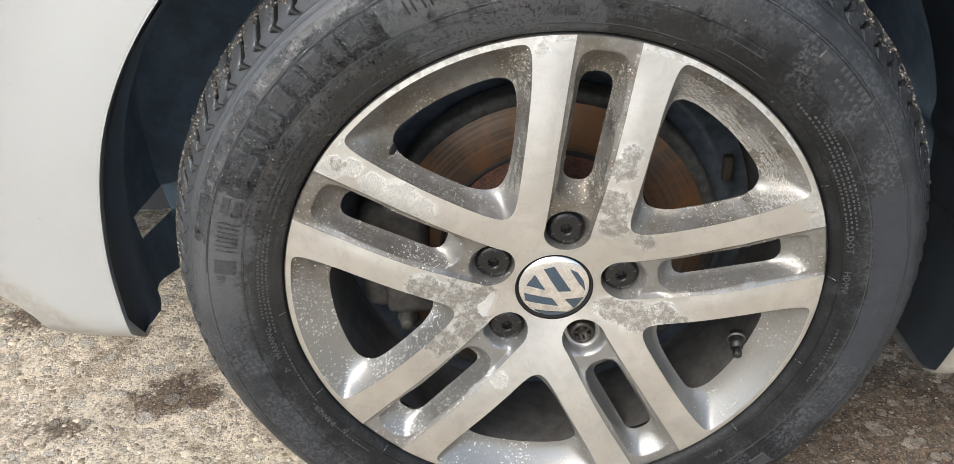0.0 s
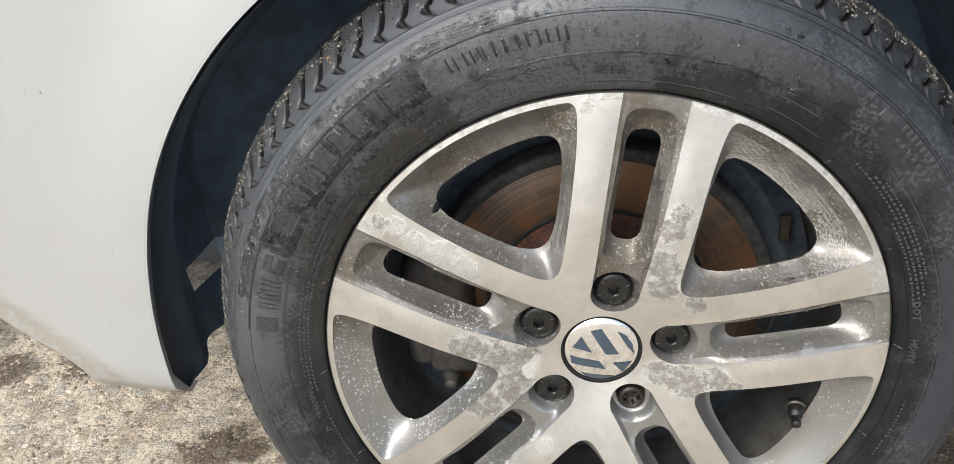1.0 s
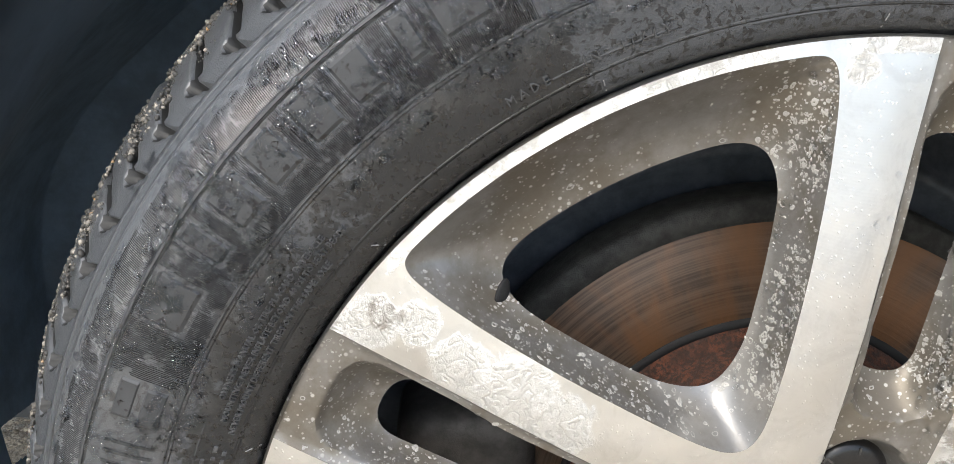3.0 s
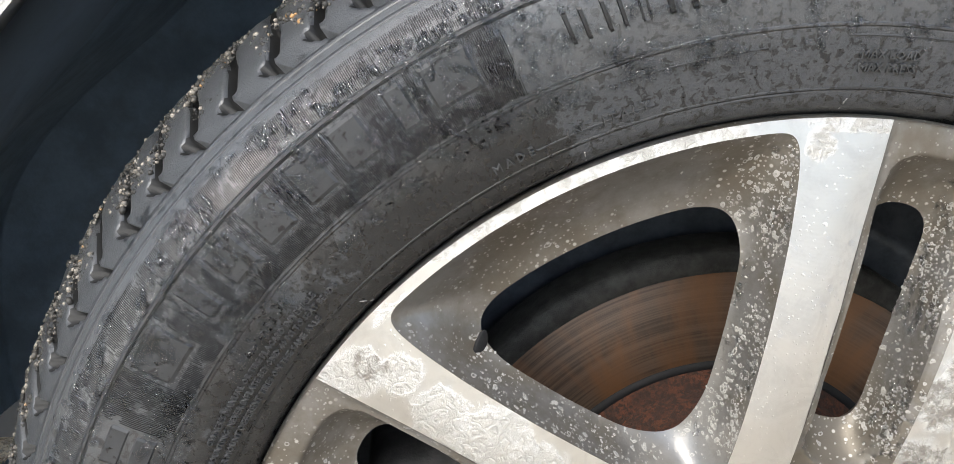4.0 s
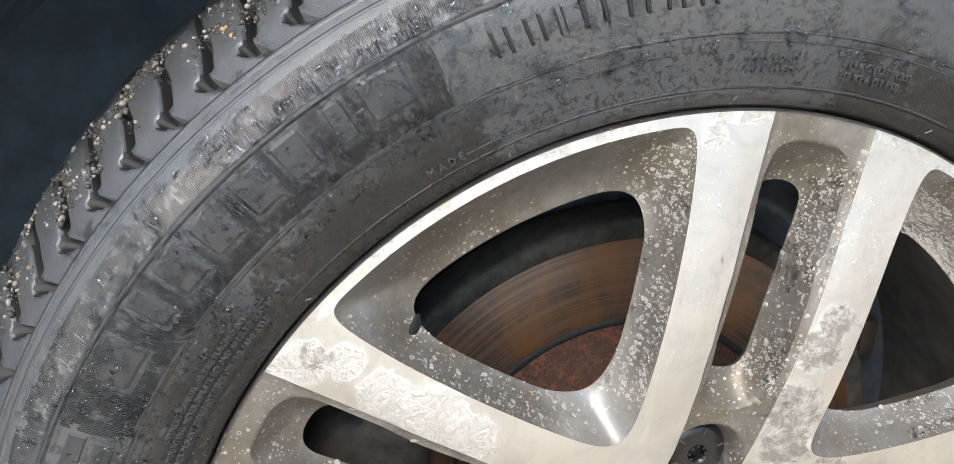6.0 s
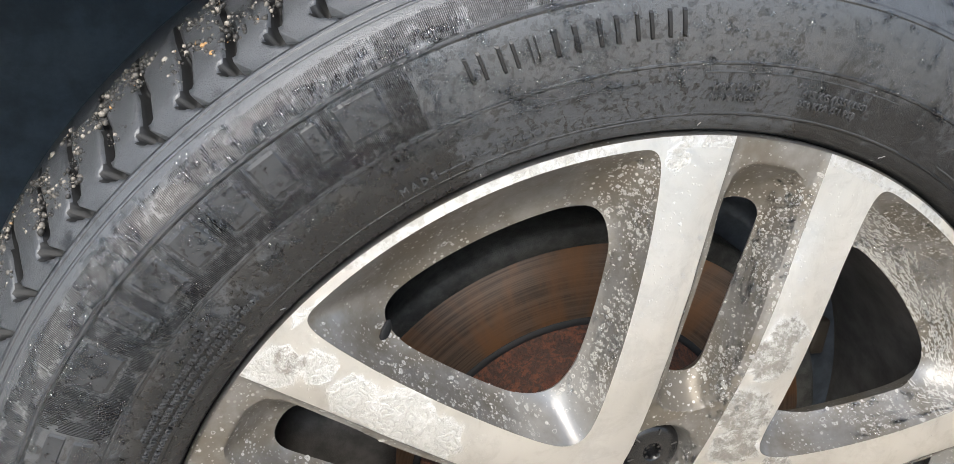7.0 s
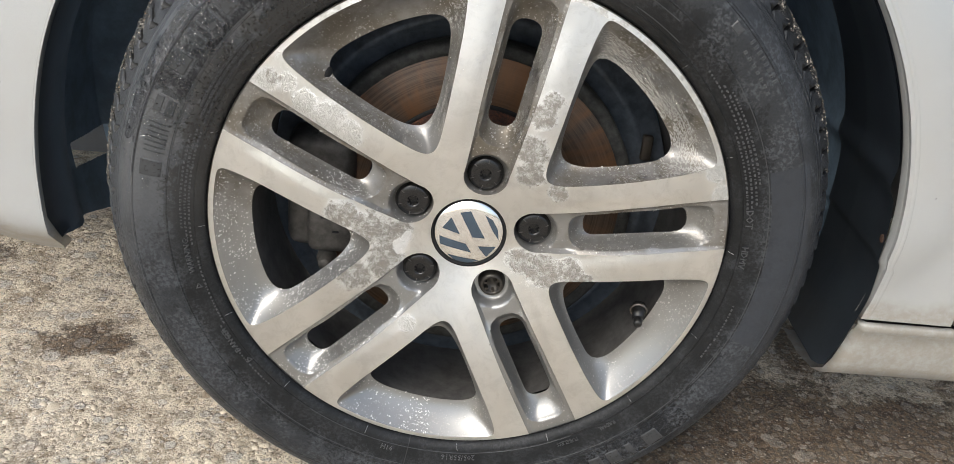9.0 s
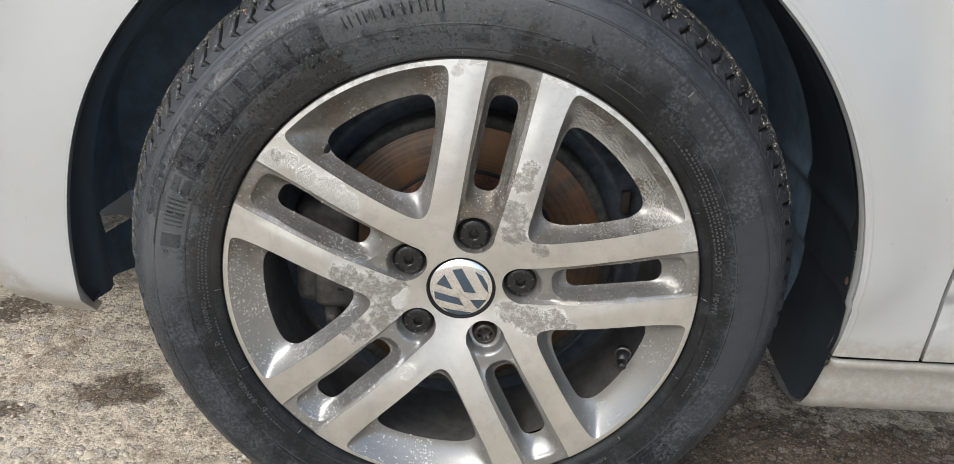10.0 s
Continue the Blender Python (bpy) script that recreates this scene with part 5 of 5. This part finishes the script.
for tri, nrm, area in walls_of:
    c = tri.mean(0)
    w = 0.22 + 2.6 * max(0.0, -nrm[0] - 0.15) * (1.0 if c[0] > -0.06 else 0.5) + 0.9 * max(0.0, nrm[2] - 0.1)
    if c[0] > 0 and c[2] < 0:
        w *= 0.3
    elif c[0] < -0.02 and c[2] < 0.05:
        w = 0.9 + 1.4 * max(0.0, nrm[2])
    if math.hypot(c[0], c[2]) < 0.098:
        w *= 0.15
    weight.append(area * w * (1.0 if noise.noise((c[0] * 26, c[1] * 26, c[2] * 26)) > -0.08 else 0.25))
weight = np.cumsum(weight)
bm, pale_bm = bmesh.new(), bmesh.new()
for i in range(13000):
    tri, nrm, area = walls_of[int(np.searchsorted(weight, wheel_rnd.random() * weight[-1]))]
    w3 = np.array([wheel_rnd.random() + 0.05 for _ in range(3)])
    c = Vector((w3 / w3.sum()) @ tri)
    if c.x < -0.02 and c.z < 0.05:
        if i % 5 < 2:
            drop_mesh(pale_bm, c, nrm, 0.00022 + 0.00060 * wheel_rnd.random() ** 2.2, 0.3, wheel_rnd, 1.2)
    elif wheel_rnd.random() < 0.30:
        scale_ring(bm, c, nrm, 0.0004 + 0.0010 * wheel_rnd.random() ** 3.0, wheel_rnd)
    else:
        drop_mesh(bm, c, nrm, 0.00016 + 0.00042 * wheel_rnd.random() ** 2.5, 0.25, wheel_rnd, 1.2)
tagged(part("dried_spray", pale_bm, PALE_SCALE, wheel, "white dried drops on the lower window walls"), kind="stuff")
tagged(part("dried_scale", bm, SCALE, wheel, "pale dried rings and specks on the painted walls"), kind="stuff")

# short dried streaks along the outer wall of the upper windows
bm = bmesh.new()
for tri, nrm, area in walls_of:
    c = Vector(tri.mean(0))
    rad_c = math.hypot(c.x, c.z)
    if not (0.172 < rad_c < 0.205 and c.x > 0.07 and c.z > 0.05) or noise.noise((c.x * 40, c.y * 40, c.z * 40)) < -0.15:
        continue
    for _ in range(int(wheel_rnd.random() < area * 2.2e5) + int(wheel_rnd.random() < area * 1.2e5)):
        n_ = Vector(nrm).normalized()
        t_ = (Vector((c.z, 0, -c.x)).normalized() + Vector((wheel_rnd.uniform(-0.35, 0.35), wheel_rnd.uniform(-0.3, 0.3), wheel_rnd.uniform(-0.35, 0.35)))).normalized()
        t_ = (t_ - n_ * t_.dot(n_)).normalized()
        m4 = Matrix((t_, n_.cross(t_), n_)).transposed().to_4x4()
        w3 = np.array([wheel_rnd.random() + 0.05 for _ in range(3)])
        at = Vector((w3 / w3.sum()) @ tri)
        sl, sw = 0.0011 + 0.0018 * wheel_rnd.random(), 0.00028 + 0.0002 * wheel_rnd.random()
        bmesh.ops.create_icosphere(bm, subdivisions=1, radius=1.0, matrix=Matrix.Translation(at) @ m4 @ Matrix.Diagonal((sl, sw, 0.00012, 1)))
tagged(part("dried_film", bm, SCALE, wheel, "pale dried streaks on the window wall"), kind="stuff")

# clear drops on the upper walls and faces of the wheel
bm = bmesh.new()
for tri, nrm, area in walls_of:
    c = tri.mean(0)
    if c[2] < 0.035 or c[0] < -0.06:
        continue
    steep = (-nrm[0] - 0.3) if c[0] < 0.10 else 0.5 * float(c[0] < 0.17)
    if wheel_rnd.random() < steep * area * 1.7e5 and noise.noise((c[0] * 45, c[1] * 45, c[2] * 45)) > 0:
        drop_mesh(bm, Vector(c), nrm, 0.0005 + 0.0011 * wheel_rnd.random() ** 2.5, 0.45, wheel_rnd, 1.3)
for _ in range(480):
    x, z = wheel_rnd.uniform(-0.02, 0.17), wheel_rnd.uniform(0.06, 0.218)
    pt = np.array([(x, z)])
    if math.hypot(x, z) > 0.217 or not inside(outer, pt)[0] or any(inside(w, pt)[0] for w in windows) or noise.noise((x * 28, z * 28, 9)) < -0.05:
        continue
    drop_mesh(bm, Vector((x, float(face_anywhere(pt)[0]) - 0.0001, z)), (0, -1, 0), 0.0004 + 0.0011 * wheel_rnd.random() ** 2, 0.16, wheel_rnd, 1.2)
tagged(part("rain_wet", bm, WATER, wheel, "clear rain drops clinging to the spokes"), kind="stuff")

# ---------------------------------------------------------------- car: brake details
def block(sx, sy_b, sz, bev=0.003, seg=2):
    bm = bmesh.new()
    bmesh.ops.create_cube(bm, size=1, matrix=Matrix.Diagonal((sx, sy_b, sz, 1)))
    bmesh.ops.bevel(bm, geom=bm.edges[:], offset=bev, segments=seg, affect="EDGES", profile=0.5)
    for f in bm.faces:
        f.smooth = True
    return bm


caliper = part("brake_caliper", block(0.062, 0.05, 0.11, 0.012, 3), CAST_IRON, car, "grey cast brake caliper, dusty", (-0.135, 0.086, HUB + 0.000))
part("bridge", block(0.045, 0.03, 0.05, 0.008, 3), CAST_IRON, caliper, "", (0.012, -0.022, -0.028))
part("bleed_bolt", lathe([(0, -0.012), (0.005, -0.012), (0.006, -0.010), (0.006, 0.0), (0.009, 0.001), (0.009, 0.012)], 16), CAST_IRON, caliper, "bolt head", (0.006, -0.024, -0.066))
for i, (bx, bz, bw) in enumerate(((-0.006, 0.004, 0.007), (0.004, -0.010, 0.006))):
    part("cast_mark", block(bw, 0.002, 0.002, 0.0005, 1), GAP_BLACK, caliper, "", (bx + 0.012, -0.0375, bz - 0.020))
part("bracket", block(0.010, 0.008, 0.024, 0.002), TAN, car, "tan plate behind the brake disc", (0.160, 0.099, HUB + 0.058))

# rain drops running on the bodywork
mats = []
body_rnd = random.Random(21)
for _ in range(90):
    x, z = (body_rnd.uniform(-0.62, -0.37), body_rnd.uniform(-0.02, 0.30)) if body_rnd.random() < 0.6 else (body_rnd.uniform(0.38, 0.60), body_rnd.uniform(0.0, 0.40))
    if math.hypot(x, z) < 0.38:
        continue
    y = float(body_y(np.array([x]), np.array([z]))[0]) - 0.0002
    s = 0.0005 + 0.0009 * body_rnd.random() ** 2
    m = Matrix.Translation((x, y, z)) @ Matrix.Rotation(radians(90), 4, "X") @ Matrix.Diagonal((s, s * body_rnd.uniform(1.0, 1.7), s * 0.35, 1))
    mats.append(m)
scattered(mats, 2, "rain_drops", WATER, fender, "few clear rain drops on the paint")

# ---------------------------------------------------------------- ground: pebbles
def pebble_mesh(seed):
    rp = random.Random(seed)
    bm = bmesh.new()
    bmesh.ops.create_icosphere(bm, subdivisions=2, radius=1)
    for q in bm.verts:
        q.co *= 1 + 0.35 * noise.noise(q.co * 1.1 + Vector((seed * 7.3, 0, 0)))
        q.co.z *= 0.5
    for f in bm.faces:
        f.smooth = True
    return bm


stones = random.Random(77)
mats = []
for _ in range(17000):
    x, y = (stones.uniform(-1.10, -0.10), stones.uniform(-0.20, 1.0)) if stones.random() < 0.72 else (stones.uniform(0.15, 1.0), stones.uniform(-0.20, 0.8))
    s = 0.0011 + 0.0042 * stones.random() ** 3
    if math.hypot((x + 0.45) / 0.10, (y - 0.235) / 0.06) < 1 and s > 0.0016 or x > 0.15 and y < 0.36 and s > 0.0014:
        continue
    if x > 0.15 and y < 0.24 and stones.random() < 0.7:
        continue
    m = Matrix.Translation((x, y, 0.006 * noise.noise((x * 9, y * 9, 0)) + 0.003 * noise.noise((x * 31, y * 31, 5)) - 0.004 - s * 0.28)) @ Matrix.Rotation(stones.uniform(0, 6.3), 4, "Z") @ Matrix.Diagonal((s * stones.uniform(0.8, 1.6), s, s * 0.6, 1))
    mats.append(m)
tagged(scattered(mats, 1, "gravel", PEBBLE_FINE), "fine pale gravel bedded in the concrete", "gravel")
shapes = []
for i in range(6):
    me = bpy.data.meshes.new("pebble")
    b = pebble_mesh(i)
    b.to_mesh(me)
    b.free()
    me.materials.append(PEBBLE)
    shapes.append(me)
for i in range(280):
    x, y = (stones.uniform(-0.85, -0.12), stones.uniform(-0.05, 0.75)) if i % 4 else (stones.uniform(0.2, 0.95), stones.uniform(-0.05, 0.6))
    s = 0.0040 + 0.0070 * stones.random() ** 2.4
    if math.hypot((x + 0.45) / 0.11, (y - 0.235) / 0.07) < 1:
        x += 0.2
    if x > 0.15 and y < 0.38:
        s, y = s * 0.6, y + 0.3
    ob = new("pebble", shapes[i % 6])
    ob.parent = ground
    ob.matrix_basis = Matrix.Translation((x, y, 0.006 * noise.noise((x * 9, y * 9, 0)) + 0.003 * noise.noise((x * 31, y * 31, 5)) - 0.004 - s * 0.22)) @ Matrix.Rotation(stones.uniform(0, 6.3), 4, "Z") @ Matrix.Diagonal((s * stones.uniform(0.9, 1.5), s, s * 0.75, 1))

# dark rubber stop under the bumper's corner
bm = bmesh.new()
bmesh.ops.create_uvsphere(bm, u_segments=16, v_segments=10, radius=1.0, matrix=Matrix.Diagonal((0.018, 0.014, 0.006, 1)))
part("rubber_stop", bm, VALVE, bumper, "dark rubber stop under the bumper edge", (-0.413, 0.118, -0.098))
